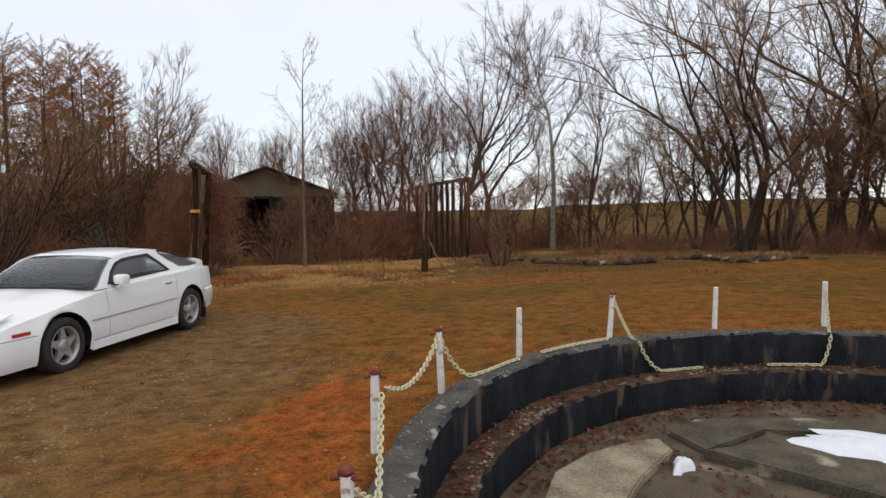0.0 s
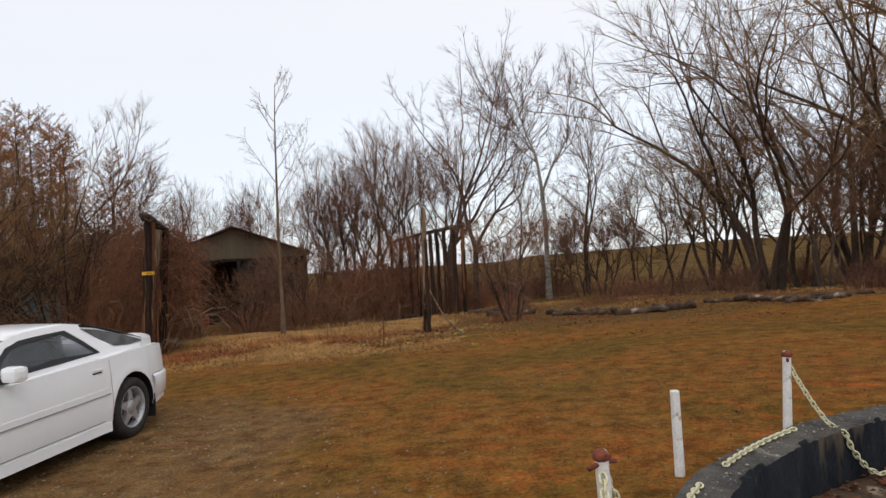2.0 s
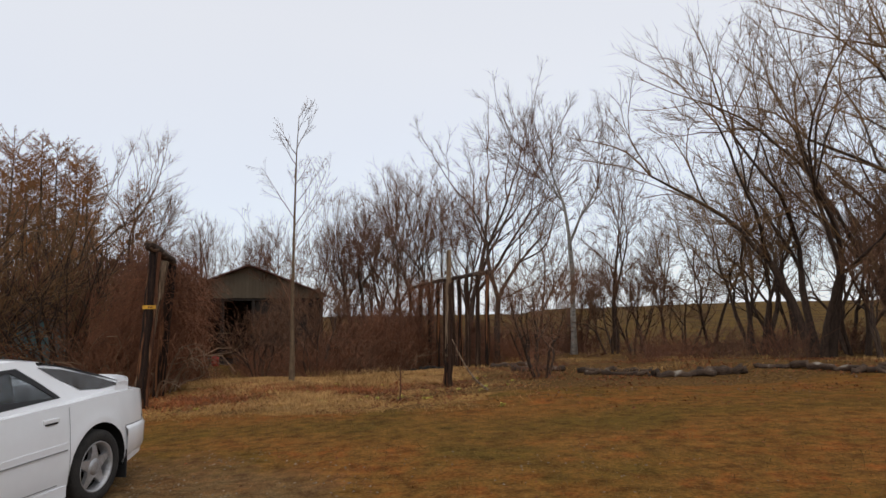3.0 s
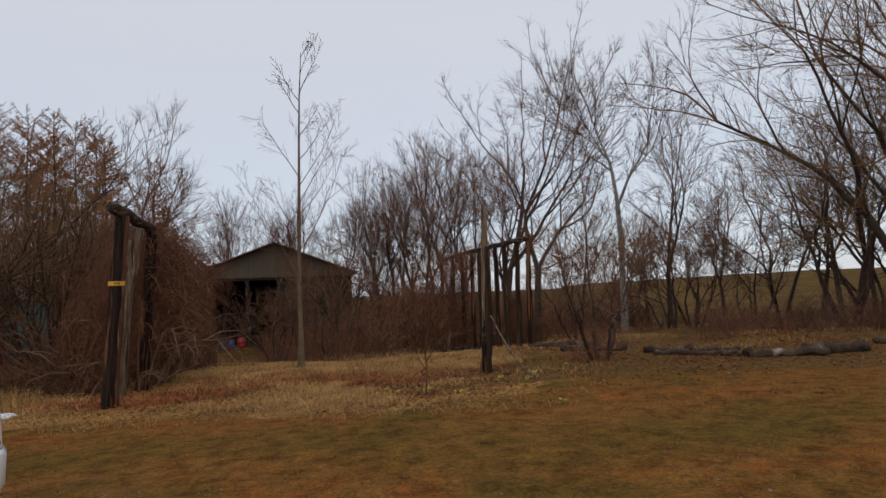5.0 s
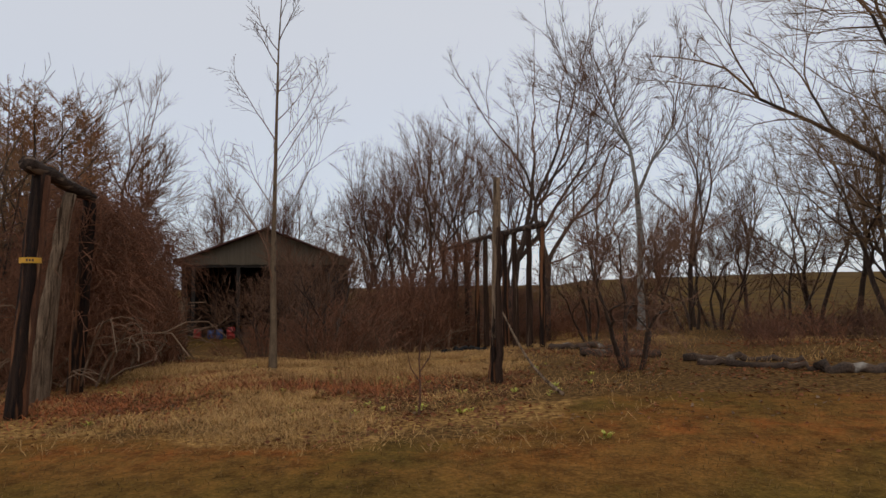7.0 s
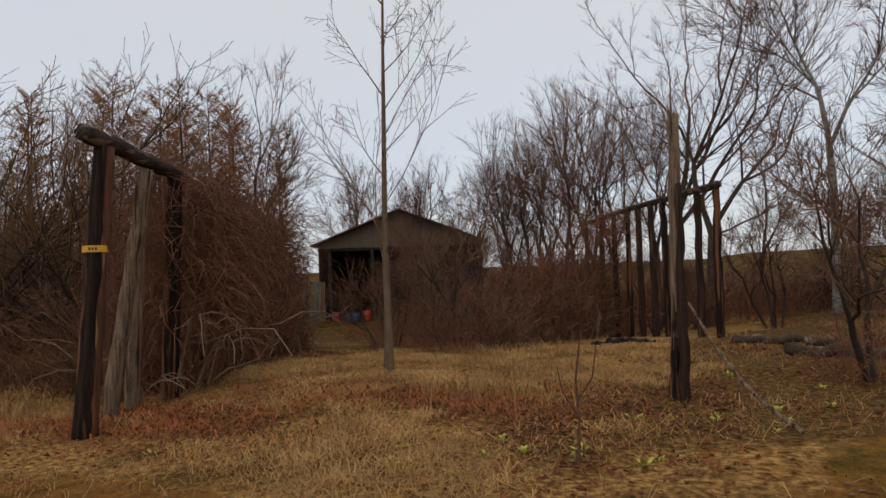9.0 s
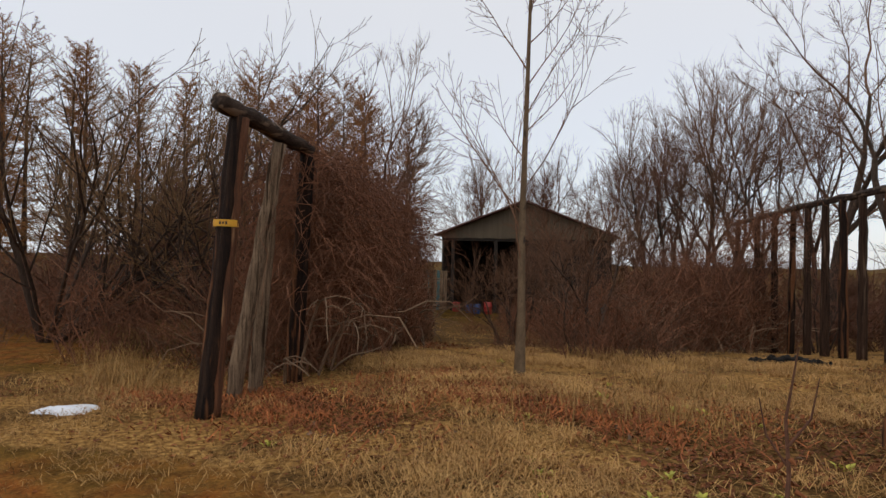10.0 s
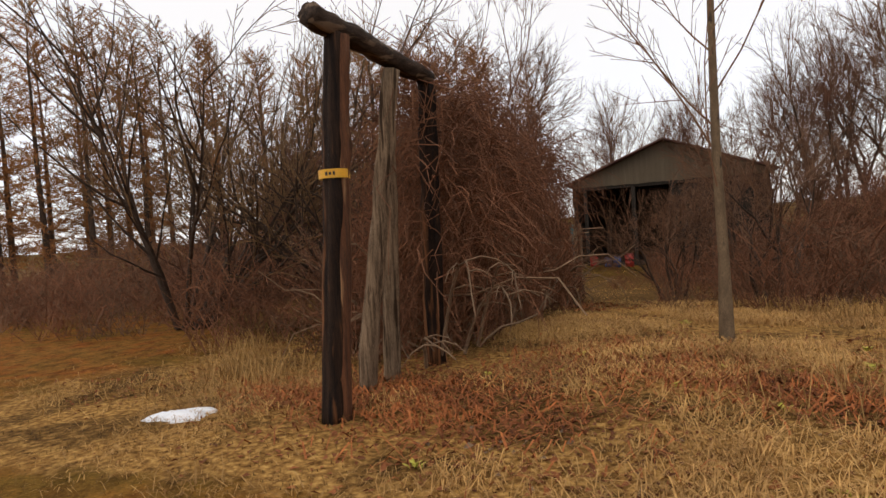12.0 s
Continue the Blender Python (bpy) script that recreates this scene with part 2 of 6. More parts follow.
# ---- the lie of the land ----
BX, BY, BR = 4.38, 7.18, 4.31      # the round basin: centre and outer radius


def height(x, y):
    x, y = np.asarray(x, float), np.asarray(y, float)
    g = 0.14 + 0.033 * np.clip(x, -11, 7)
    r = np.hypot(x - BX, y - BY)
    g = g + 0.03 * smooth01(7.0, 4.4, r)
    left = smooth01(2, -8, x)
    g = g - smooth01(21, 40, y) * (0.55 + 0.75 * left)
    g = g + smooth01(48, 190, y) * (3.3 + 1.2 * smooth01(0, 60, x)) - smooth01(-30, -80, x) * 0.5
    g = g + 0.03 * np.sin(x * 0.9 + 1.3) * np.sin(y * 0.7) * smooth01(5, 7, r)
    g = g + 0.06 * np.sin(x * 0.37 + y * 0.53) * smooth01(17, 22, y)
    return g


def ground_z(x, y):
    return float(height(x, y))


def stretch_axis(lo, hi, fine_lo, fine_hi, step, fine):
    a = [lo]
    mid = np.concatenate([np.arange(fine_lo - 26, fine_lo, step), np.arange(fine_lo, fine_hi, fine), np.arange(fine_hi, fine_hi + 36, step)])
    out_hi = mid[-1] + np.geomspace(0.6, hi - mid[-1], 26)
    out_lo = mid[0] - np.geomspace(0.6, mid[0] - lo, 22)[::-1]
    return np.concatenate([out_lo, mid, out_hi])


gx = stretch_axis(-1800, 1800, -0.5, 9.2, 0.5, 0.14)
gy = stretch_axis(-600, 2400, 2.6, 12.2, 0.5, 0.14)
GX, GY = np.meshgrid(gx, gy)
GZ = height(GX, GY)
gr = np.hypot(GX - BX, GY - BY)
GZ = GZ + (-0.75 - GZ) * smooth01(BR - 0.03, BR - 0.24, gr)
nx, ny = len(gx), len(gy)
idx = np.arange(nx * ny).reshape(ny, nx)
faces = np.stack([idx[:-1, :-1], idx[:-1, 1:], idx[1:, 1:], idx[1:, :-1]], -1).reshape(-1, 4)
ground_mesh = mesh_of("ground", np.stack([GX, GY, GZ], -1).reshape(-1, 3), faces.tolist(), True)


def zones(x, y):
    """How much gravel, straw, leaf litter, open field and green edge lies at a place."""
    x, y = np.asarray(x, float), np.asarray(y, float)
    wob = 0.7 * np.sin(x * 0.8 + 0.6 * y) + 0.4 * np.sin(1.7 * y - 1.1 * x)
    gravel = 0.85 * smooth01(0.3, -3.2, x + 0.30 * (y - 8) + 0.7 * wob) * smooth01(15.2, 11.5, y + 0.5 * wob)
    gravel = np.maximum(gravel, smooth01(7.2, 5.0, y + 0.25 * wob) * smooth01(0.4, -0.6, x))
    edge = 17.1 + 0.16 * (x + 2.5) * (x > -2.5) + 0.16 * (x + 2.5) * (x < -2.5)
    straw = smooth01(-1.0, 0.9, y - edge + 0.45 * wob) * smooth01(0.5, -2.0, x + 0.3 * wob - 0.25 * (y - 21)) * smooth01(-14.5, -10.5, x + 0.8 * np.clip(y - 21, 0, 20))
    litter = smooth01(-0.2, 1.6, y - edge - 0.8 + 0.5 * wob) * smooth01(-5.2, -2.6, x + 0.4 * wob - 0.2 * (y - 20))
    litter = np.maximum(litter, 0.9 * np.exp(-(((x + 7.2) / 1.9) ** 2 + ((y - 18.6 + 0.3 * (x + 7)) / 0.75) ** 2)))
    litter = np.maximum(litter, 0.85 * np.exp(-(((x + 5.7) / 1.3) ** 2 + ((y - 20.1 + 0.2 * (x + 6)) / 0.5) ** 2)))
    litter = np.maximum(litter, smooth01(19.0, 20.4, y + 0.3 * wob) * smooth01(-9.0, -10.4, x))
    field = smooth01(36, 44, y + wob)
    green = 0.55 * np.exp(-((y - edge + 1.9 + 0.5 * wob) / 1.5) ** 2) * smooth01(-11, -6, x)
    r = np.hypot(x - BX, y - BY)
    moss = 0.26 * smooth01(8.2, 5.0, r) * smooth01(-4.5, -2.0, x) * smooth01(2.5, 4.5, y) + 0.14 * smooth01(16.5, 13.5, y) * smooth01(-5, -2, x)
    moss = moss + 0.15 * np.exp(-((x + 1.0 + 0.25 * (y - 8) + 0.3 * wob) / 0.65) ** 2 - ((y - 7.9) / 1.7) ** 2)
    return gravel, straw, litter, field, green, np.clip(moss, 0, 0.75)


for zone, values in zip(("gravel", "straw", "litter", "field", "green", "moss"), zones(GX, GY)):
    at = ground_mesh.attributes.new(zone, "FLOAT", "POINT")
    at.data.foreach_set("value", np.ascontiguousarray(values.reshape(-1), dtype=np.float32))


def ground_material():
    m = bpy.data.materials.new("mixed_ground")
    m.use_nodes = True
    n, k = m.node_tree.nodes, m.node_tree.links
    b = n["Principled BSDF"]
    tc = n.new("ShaderNodeTexCoord")

    def noise_node(scale, detail=6, rough=0.6):
        q = n.new("ShaderNodeTexNoise")
        q.inputs["Scale"].default_value, q.inputs["Detail"].default_value, q.inputs["Roughness"].default_value = scale, detail, rough
        k.new(tc.outputs["Object"], q.inputs["Vector"])
        return q.outputs["Fac"]

    def ramp_of(src, *stops):
        r = n.new("ShaderNodeValToRGB")
        while len(r.color_ramp.elements) < len(stops):
            r.color_ramp.elements.new(0.5)
        for e, (p, c) in zip(r.color_ramp.elements, stops):
            e.position, e.color = p, (*c, 1)
        k.new(src, r.inputs[0])
        return r.outputs[0]

    def mix(fac, a, c):
        q = n.new("ShaderNodeMix")
        q.data_type = "RGBA"
        k.new(fac, q.inputs[0])
        k.new(a, q.inputs[6])
        k.new(c, q.inputs[7])
        return q.outputs[2]

    def soft(zone, grain, lo=0.35, hi=0.65):
        """The zone's mask, broken up by grain."""
        a = n.new("ShaderNodeAttribute")
        a.attribute_name = zone
        s = n.new("ShaderNodeMath")
        s.operation = "MULTIPLY_ADD"
        k.new(grain, s.inputs[0])
        s.inputs[1].default_value = 0.9
        k.new(a.outputs["Fac"], s.inputs[2])
        s2 = n.new("ShaderNodeMapRange")
        s2.inputs[1].default_value, s2.inputs[2].default_value = lo + 0.45, hi + 0.45
        k.new(s.outputs[0], s2.inputs[0])
        return s2.outputs[0]

    big, mid, fine, grit, mat_ = noise_node(0.5), noise_node(2.6), noise_node(16), noise_node(70, 4, 0.7), noise_node(30, 8, 0.78)
    lawn_a = ramp_of(mat_, (0.34, (0.082, 0.040, 0.010)), (0.50, (0.166, 0.078, 0.019)), (0.70, (0.262, 0.136, 0.038)))
    lawn_b = ramp_of(mat_, (0.34, (0.106, 0.032, 0.008)), (0.50, (0.198, 0.065, 0.015)), (0.70, (0.273, 0.114, 0.033)))
    lawn = mix(ramp_of(mid, (0.46, (0, 0, 0)), (0.66, (1, 1, 1))), lawn_a, lawn_b)
    lawn_g = ramp_of(mat_, (0.32, (0.058, 0.037, 0.008)), (0.55, (0.122, 0.074, 0.016)), (0.74, (0.215, 0.134, 0.033)))
    moss = ramp_of(mat_, (0.34, (0.120, 0.032, 0.008)), (0.5, (0.27, 0.072, 0.016)), (0.66, (0.34, 0.120, 0.034)))
    lawn = mix(ramp_of(big, (0.48, (0, 0, 0)), (0.66, (1, 1, 1))), lawn, lawn_g)
    gravel = ramp_of(grit, (0.30, (0.054, 0.031, 0.012)), (0.50, (0.145, 0.088, 0.038)), (0.66, (0.235, 0.155, 0.076)), (0.76, (0.40, 0.31, 0.19)))
    gravel2 = ramp_of(grit, (0.30, (0.059, 0.029, 0.011)), (0.50, (0.142, 0.073, 0.028)), (0.70, (0.237, 0.138, 0.062)))
    gravel = mix(ramp_of(mid, (0.42, (0, 0, 0)), (0.60, (1, 1, 1))), gravel, gravel2)
    straw = ramp_of(fine, (0.32, (0.090, 0.040, 0.012)), (0.50, (0.271, 0.140, 0.043)), (0.66, (0.50, 0.290, 0.095)))
    litter = ramp_of(fine, (0.32, (0.034, 0.019, 0.007)), (0.50, (0.110, 0.057, 0.018)), (0.70, (0.26, 0.140, 0.046)))
    straw = mix(ramp_of(noise_node(0.9), (0.46, (0, 0, 0)), (0.60, (1, 1, 1))), straw, litter)
    field = mix(ramp_of(noise_node(0.35, 8, 0.7), (0.42, (0, 0, 0)), (0.60, (1, 1, 1))), ramp_of(mid, (0.32, (0.055, 0.030, 0.009)), (0.5, (0.065, 0.034, 0.008)), (0.7, (0.115, 0.066, 0.016))), ramp_of(mid, (0.32, (0.115, 0.064, 0.014)), (0.5, (0.125, 0.068, 0.012)), (0.7, (0.185, 0.108, 0.021))))
    col = mix(soft("green", mid), lawn, lawn_g)
    col = mix(soft("moss", noise_node(3.2, 9, 0.8), 0.40, 0.54), col, moss)
    col = mix(soft("gravel", mid), col, gravel)
    patchy = n.new("ShaderNodeMix")
    patchy.data_type, patchy.blend_type = "RGBA", "MULTIPLY"
    patchy.inputs[0].default_value = 1.0
    k.new(col, patchy.inputs[6])
    k.new(ramp_of(noise_node(4.5, 9, 0.72), (0.36, (0.56, 0.52, 0.50)), (0.50, (1.0, 0.97, 0.94)), (0.66, (1.50, 1.40, 1.28))), patchy.inputs[7])
    col = patchy.outputs[2]
    col = mix(soft("straw", mid, 0.42, 0.62), col, straw)
    col = mix(soft("litter", mid, 0.45, 0.7), col, litter)
    col = mix(soft("field", mid), col, field)
    k.new(col, b.inputs["Base Color"])
    b.inputs["Roughness"].default_value, b.inputs["Specular IOR Level"].default_value = 1.0, 0.05
    bp = n.new("ShaderNodeBump")
    bp.inputs["Strength"].default_value, bp.inputs["Distance"].default_value = 0.5, 0.025
    hm = n.new("ShaderNodeMix")
    hm.inputs[0].default_value = 0.45
    k.new(fine, hm.inputs[2])
    k.new(grit, hm.inputs[3])
    k.new(hm.outputs[0], bp.inputs["Height"])
    k.new(bp.outputs[0], b.inputs["Normal"])
    return m


part("ground", ground_mesh, ground_material(), kind="structure")["label"] = "rough ground of brown moss, gravel, straw and dead leaves"

# ---- the round basin ----


def ring_mesh(name, r_in, r_out, z_lo, z_hi, seg=420, rough=0.014, chamfer=0.022, seed=3):
    """A closed concrete ring with chipped upper edges."""
    rnd = random.Random(seed)
    prof = [(r_out, z_lo), (r_out, z_hi - chamfer), (r_out - chamfer, z_hi), ((r_in + r_out) / 2, z_hi + 0.004), (r_in + chamfer, z_hi), (r_in, z_hi - chamfer), (r_in, (z_hi + z_lo) / 2), (r_in, z_lo)]
    v, f, m = [], [], len(prof)
    for i in range(seg):
        a = 2 * math.pi * i / seg
        wob = 0.010 * math.sin(a * 9 + seed) + 0.007 * math.sin(a * 23 + 2 * seed)
        for j, (r, z) in enumerate(prof):
            chip = rnd.gauss(0, rough * 0.35) if 1 <= j <= 5 else 0
            bite = rnd.uniform(0.004, 0.020) if j in (4, 5) and rnd.random() < 0.22 else 0
            q = r + wob + bite + rnd.gauss(0, rough * 0.12)
            v.append((q * math.cos(a), q * math.sin(a), z + chip - bite * 0.8))
    for i in range(seg):
        for j in range(m):
            f.append((i * m + j, i * m + (j + 1) % m, ((i + 1) % seg) * m + (j + 1) % m, ((i + 1) % seg) * m + j))
    me = mesh_of(name, v, [q[::-1] for q in f])
    return me


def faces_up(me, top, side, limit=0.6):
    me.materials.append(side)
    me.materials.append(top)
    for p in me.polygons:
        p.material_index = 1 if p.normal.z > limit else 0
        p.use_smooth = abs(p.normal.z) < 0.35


basin = thing("basin", "round sunken concrete basin with dark painted walls and a bench step", "basin", pose(BX, BY, -0.04))
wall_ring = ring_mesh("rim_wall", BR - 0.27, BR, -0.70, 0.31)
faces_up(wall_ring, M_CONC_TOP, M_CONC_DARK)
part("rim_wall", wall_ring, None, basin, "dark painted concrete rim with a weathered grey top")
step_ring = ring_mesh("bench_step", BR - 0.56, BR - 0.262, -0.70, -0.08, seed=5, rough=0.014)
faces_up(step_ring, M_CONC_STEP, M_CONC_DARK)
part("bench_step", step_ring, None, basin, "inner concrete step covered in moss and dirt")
bm = bmesh.new()
bmesh.ops.create_circle(bm, cap_ends=True, segments=96, radius=BR - 0.55)
bmesh.ops.translate(bm, vec=(0, 0, -0.44), verts=bm.verts)
part("basin_floor", bm, M_CONC_FLOOR, basin, "basin floor of dirty concrete")


def slab(outline, thick, z, bevel=0.015):
    bm = bmesh.new()
    vs = [bm.verts.new((x - 4.30, y - 7.42, z)) for x, y in outline]
    face = bm.faces.new(vs)
    if face.normal.z < 0:
        face.normal_flip()
    got = bmesh.ops.extrude_face_region(bm, geom=[face])
    bmesh.ops.translate(bm, vec=(0, 0, thick), verts=[g for g in got["geom"] if isinstance(g, bmesh.types.BMVert)])
    bmesh.ops.bevel(bm, geom=[e for e in bm.edges if all(v.co.z > z + thick * 0.5 for v in e.verts)], offset=bevel, segments=2, affect="EDGES")
    bmesh.ops.recalc_face_normals(bm, faces=bm.faces[:])
    return bm


part("slab", slab([(0.95, 8.0), (1.05, 8.6), (1.35, 9.05), (1.75, 9.40), (2.02, 9.50), (2.10, 9.25), (1.75, 8.6), (1.30, 7.4)], 0.07, -0.44), M_CONC_SLAB, basin, "pale broken concrete slab")
part("slab", slab([(2.35, 9.20), (2.9, 9.45), (3.05, 9.78), (5.5, 8.1), (5.1, 7.3)], 0.10, -0.44), M_CONC_SLAB_DARK, basin, "grey stained concrete slab")
part("slab", slab([(2.15, 9.75), (2.5, 10.2), (3.6, 10.4), (5.6, 10.2), (5.9, 9.9), (3.1, 9.95), (2.4, 9.3)], 0.05, -0.44), M_CONC_SLAB_DARK, basin)


def snow_patch(name, cx, cy, rx, ry, turn, z, seed, lift=0.05):
    rnd = random.Random(seed)
    n, rings, v, f = 34, 6, [], []
    wob = [1 + 0.28 * math.sin(3 * i * 2 * math.pi / n + seed) + rnd.gauss(0, 0.10) for i in range(n)]
    for r in range(rings):
        q = 1 - r / rings
        for i in range(n):
            a = 2 * math.pi * i / n
            x, y = rx * q * wob[i] * math.cos(a), ry * q * wob[i] * math.sin(a)
            v.append((x * math.cos(turn) - y * math.sin(turn), x * math.sin(turn) + y * math.cos(turn), -0.01 if r == 0 else lift * (1 - q ** 3) + rnd.gauss(0, 0.004)))
    v.append((0, 0, lift))
    for r in range(rings - 1):
        for i in range(n):
            f.append((r * n + i, r * n + (i + 1) % n, (r + 1) * n + (i + 1) % n, (r + 1) * n + i))
    for i in range(n):
        f.append(((rings - 1) * n + i, (rings - 1) * n + (i + 1) % n, len(v) - 1))
    ob = part(name, mesh_of(name, v, f, True), M_SNOW)
    ob.location = (cx, cy, z)
    return ob


tagged(snow_patch("snow_patch", 4.18, 9.10, 1.0, 0.36, -0.45, -0.38, 2, 0.07), "white melting snow patch on the basin floor", "snow")
tagged(snow_patch("snow_patch", 2.21, 8.74, 0.14, 0.08, 1.1, -0.47, 5, 0.08), "small lump of old snow among dead leaves", "snow")
tagged(snow_patch("snow_patch", -9.40, 17.02, 0.26, 0.13, 1.0, ground_z(-9.40, 17.02) + 0.015, 12, 0.05), "thin white snow remnant on dry grass", "snow")

# ---- chain posts round the basin ----


def chain_post(x, y, tall, lean, cap=True, seed=0):
    p = thing("chain_post", "white painted steel post with flaking rust" + (" and a rusty red cap" if cap else ", its cap gone"), "post", pose(x, y, ground_z(x, y) - 0.02, lean[0], lean[1], 0) @ pose(0, 0, 0, 0, 0, 20 * seed), "posts round the basin")
    bm = bmesh.new()
    bmesh.ops.create_cone(bm, cap_ends=True, segments=8, radius1=0.033, radius2=0.030, depth=tall)
    bmesh.ops.translate(bm, vec=(0, 0, tall / 2), verts=bm.verts)
    bmesh.ops.bevel(bm, geom=[e for e in bm.edges if all(v.co.z > tall * 0.9 for v in e.verts)], offset=0.006, segments=1, affect="EDGES")
    part("tube", bm, M_WHITE_POST, p)
    if cap:
        bm = bmesh.new()
        bmesh.ops.create_icosphere(bm, subdivisions=2, radius=0.042)
        bmesh.ops.scale(bm, vec=(1, 1, 0.75), verts=bm.verts)
        rnd = random.Random(seed)
        for v in bm.verts:
            v.co *= 1 + rnd.gauss(0, 0.05)
        bmesh.ops.translate(bm, vec=(0, 0, tall + 0.012), verts=bm.verts)
        part("cap", bm, M_RUST, p, "rusty red cap")
        t = Tubes()
        t.add([(-0.075, 0.01, tall - 0.03), (-0.02, 0, tall - 0.02), (0.02, 0, tall - 0.02), (0.075, -0.01, tall - 0.028)], 0.011, 6, True)
        part("hook_bar", t.mesh("hook_bar"), M_RUST, p, "rusty cross bolt")
    return p


POSTS = [(0.24, 5.78, 0.46, (0, -3), True), (-0.05, 7.11, 0.56, (2, 1), True), (0.15, 8.46, 0.58, (3, -2), True), (0.75, 9.76, 0.56, (0, 0), False),
         (1.75, 10.64, 0.57, (-2, 4), True), (3.08, 11.33, 0.54, (0, 1), False), (4.41, 11.54, 0.56, (0, 0), False), (5.93, 11.26, 0.56, (1, 2), True)]
for i, (x, y, tall, lean, cap) in enumerate(POSTS):
    chain_post(x, y, tall, lean, cap, i)


t = Tubes()
t.add([(0.034 * math.copysign(abs(math.cos(a)) ** 0.8, math.cos(a)), 0.017 * math.sin(a), 0) for a in np.linspace(0, 2 * math.pi, 11)], 0.0062, 5)
LINK_MESH = t.mesh("link")
LINK_MESH.materials.append(M_CHAIN)


def chain(points, label):
    """A chain of oval links, each a part, along a polyline."""
    pts = np.asarray(points, float)
    seg = np.linalg.norm(np.diff(pts, axis=0), axis=1)
    at = np.concatenate([[0], np.cumsum(seg)])
    pitch = 0.046
    n = int(at[-1] / pitch)
    c = thing("chain", label, "chain", None, "chains round the basin")
    for i in range(n):
        s = (i + 0.5) * pitch
        p = np.array([np.interp(s, at, pts[:, a]) for a in range(3)])
        q = np.array([np.interp(s + 0.01, at, pts[:, a]) for a in range(3)])
        turn = Vector(q - p).to_track_quat("X", "Z").to_matrix().to_4x4()
        ob = part("link", LINK_MESH, None, c)
        ob.matrix_basis = Matrix.Translation(p) @ turn @ pose(0, 0, 0, 90 * (i % 2) + 20)


def post_top(i, drop=0.04):
    x, y, tall, lean, _ = POSTS[i]
    return np.array((x + tall * math.sin(radians(lean[1])), y - tall * math.sin(radians(lean[0])), ground_z(x, y) + tall - 0.02 - drop))


def hang(a, b, sag, n=14):
    s = np.linspace(0, 1, n)[:, None]
    p = np.asarray(a) * (1 - s) + np.asarray(b) * s
    p[:, 2] -= sag * 4 * (s * (1 - s))[:, 0]
    return p


def on_ring(deg, r, z):
    return (BX + r * math.cos(radians(deg)), BY + r * math.sin(radians(deg)), z)


LBL = "pale yellow plastic chain hanging between the posts"
chain(hang(post_top(0), (0.24, 6.21, 0.295), 0.03, 6).tolist() + hang((0.22, 6.26, 0.295), post_top(1, 0.10) + (0.05, -0.02, 0), 0.03).tolist(), LBL)
chain(hang(post_top(1, 0.10) + (0.07, 0.02, 0), post_top(2), 0.16), LBL)
chain(np.concatenate([hang(post_top(2), on_ring(159.5, BR - 0.06, 0.29), 0.10), [on_ring(a, BR - 0.10, 0.29) for a in (157, 154, 151, 148.5)]]), LBL)
chain([on_ring(a, BR - 0.12, 0.295) for a in np.linspace(144, 129.5, 9)], "pale yellow plastic chain lying on the concrete rim")
chain(np.concatenate([hang(post_top(4), on_ring(125.6, BR - 0.20, 0.30), 0.03, 6), [on_ring(124.9, BR - 0.29, 0.23)], hang(on_ring(124.4, BR - 0.30, 0.14), on_ring(121, BR - 0.36, -0.09), 0.05), [on_ring(a, BR - 0.36, -0.095) for a in (119, 117, 115, 113)]]), "pale yellow plastic chain hanging down onto the bench step")
chain(np.concatenate([[on_ring(a, BR - 0.36, -0.095) for a in (101, 98, 95, 93)], hang(on_ring(92.0, BR - 0.35, -0.09), on_ring(90.6, BR - 0.30, 0.15), 0.04), [on_ring(90.4, BR - 0.29, 0.23)], hang(on_ring(90.2, BR - 0.20, 0.30), post_top(6, 0.05), 0.02, 5)]), "pale yellow plastic chain hanging down onto the bench step")

# ---- log structures ----


def log_tube(p, q, r0, r1, seed=0, sides=22, bend=0.011, n=15):
    """A slightly crooked log between two points."""
    rnd = np.random.RandomState(seed)
    p, q = np.asarray(p, float), np.asarray(q, float)
    s = np.linspace(0, 1, n)[:, None]
    pts = p * (1 - s) + q * s
    pts[1:-1] += rnd.normal(0, bend, (n - 2, 3)) * 0.6
    rad = r0 + (r1 - r0) * s[:, 0]
    rad = rad * (1 + rnd.normal(0, 0.035, n))
    t = Tubes()
    t.add(pts, rad, sides, True)
    me = t.mesh("log")
    v = np.array([x.co[:] for x in me.vertices])
    ridge = np.tile(rnd.normal(0, 0.05, sides) - 0.16 * (rnd.rand(sides) < 0.14), n)[:, None]     # drying cracks and ridges along the grain
    v += (v - np.repeat(pts, sides, 0)) * (ridge + rnd.normal(0, 0.022, (len(v), 1))) + rnd.normal(0, 0.0015, v.shape)
    me.vertices.foreach_set("co", v.reshape(-1))
    return me


def gz(x, y, z=0.0):
    return (x, y, ground_z(x, y) + z)


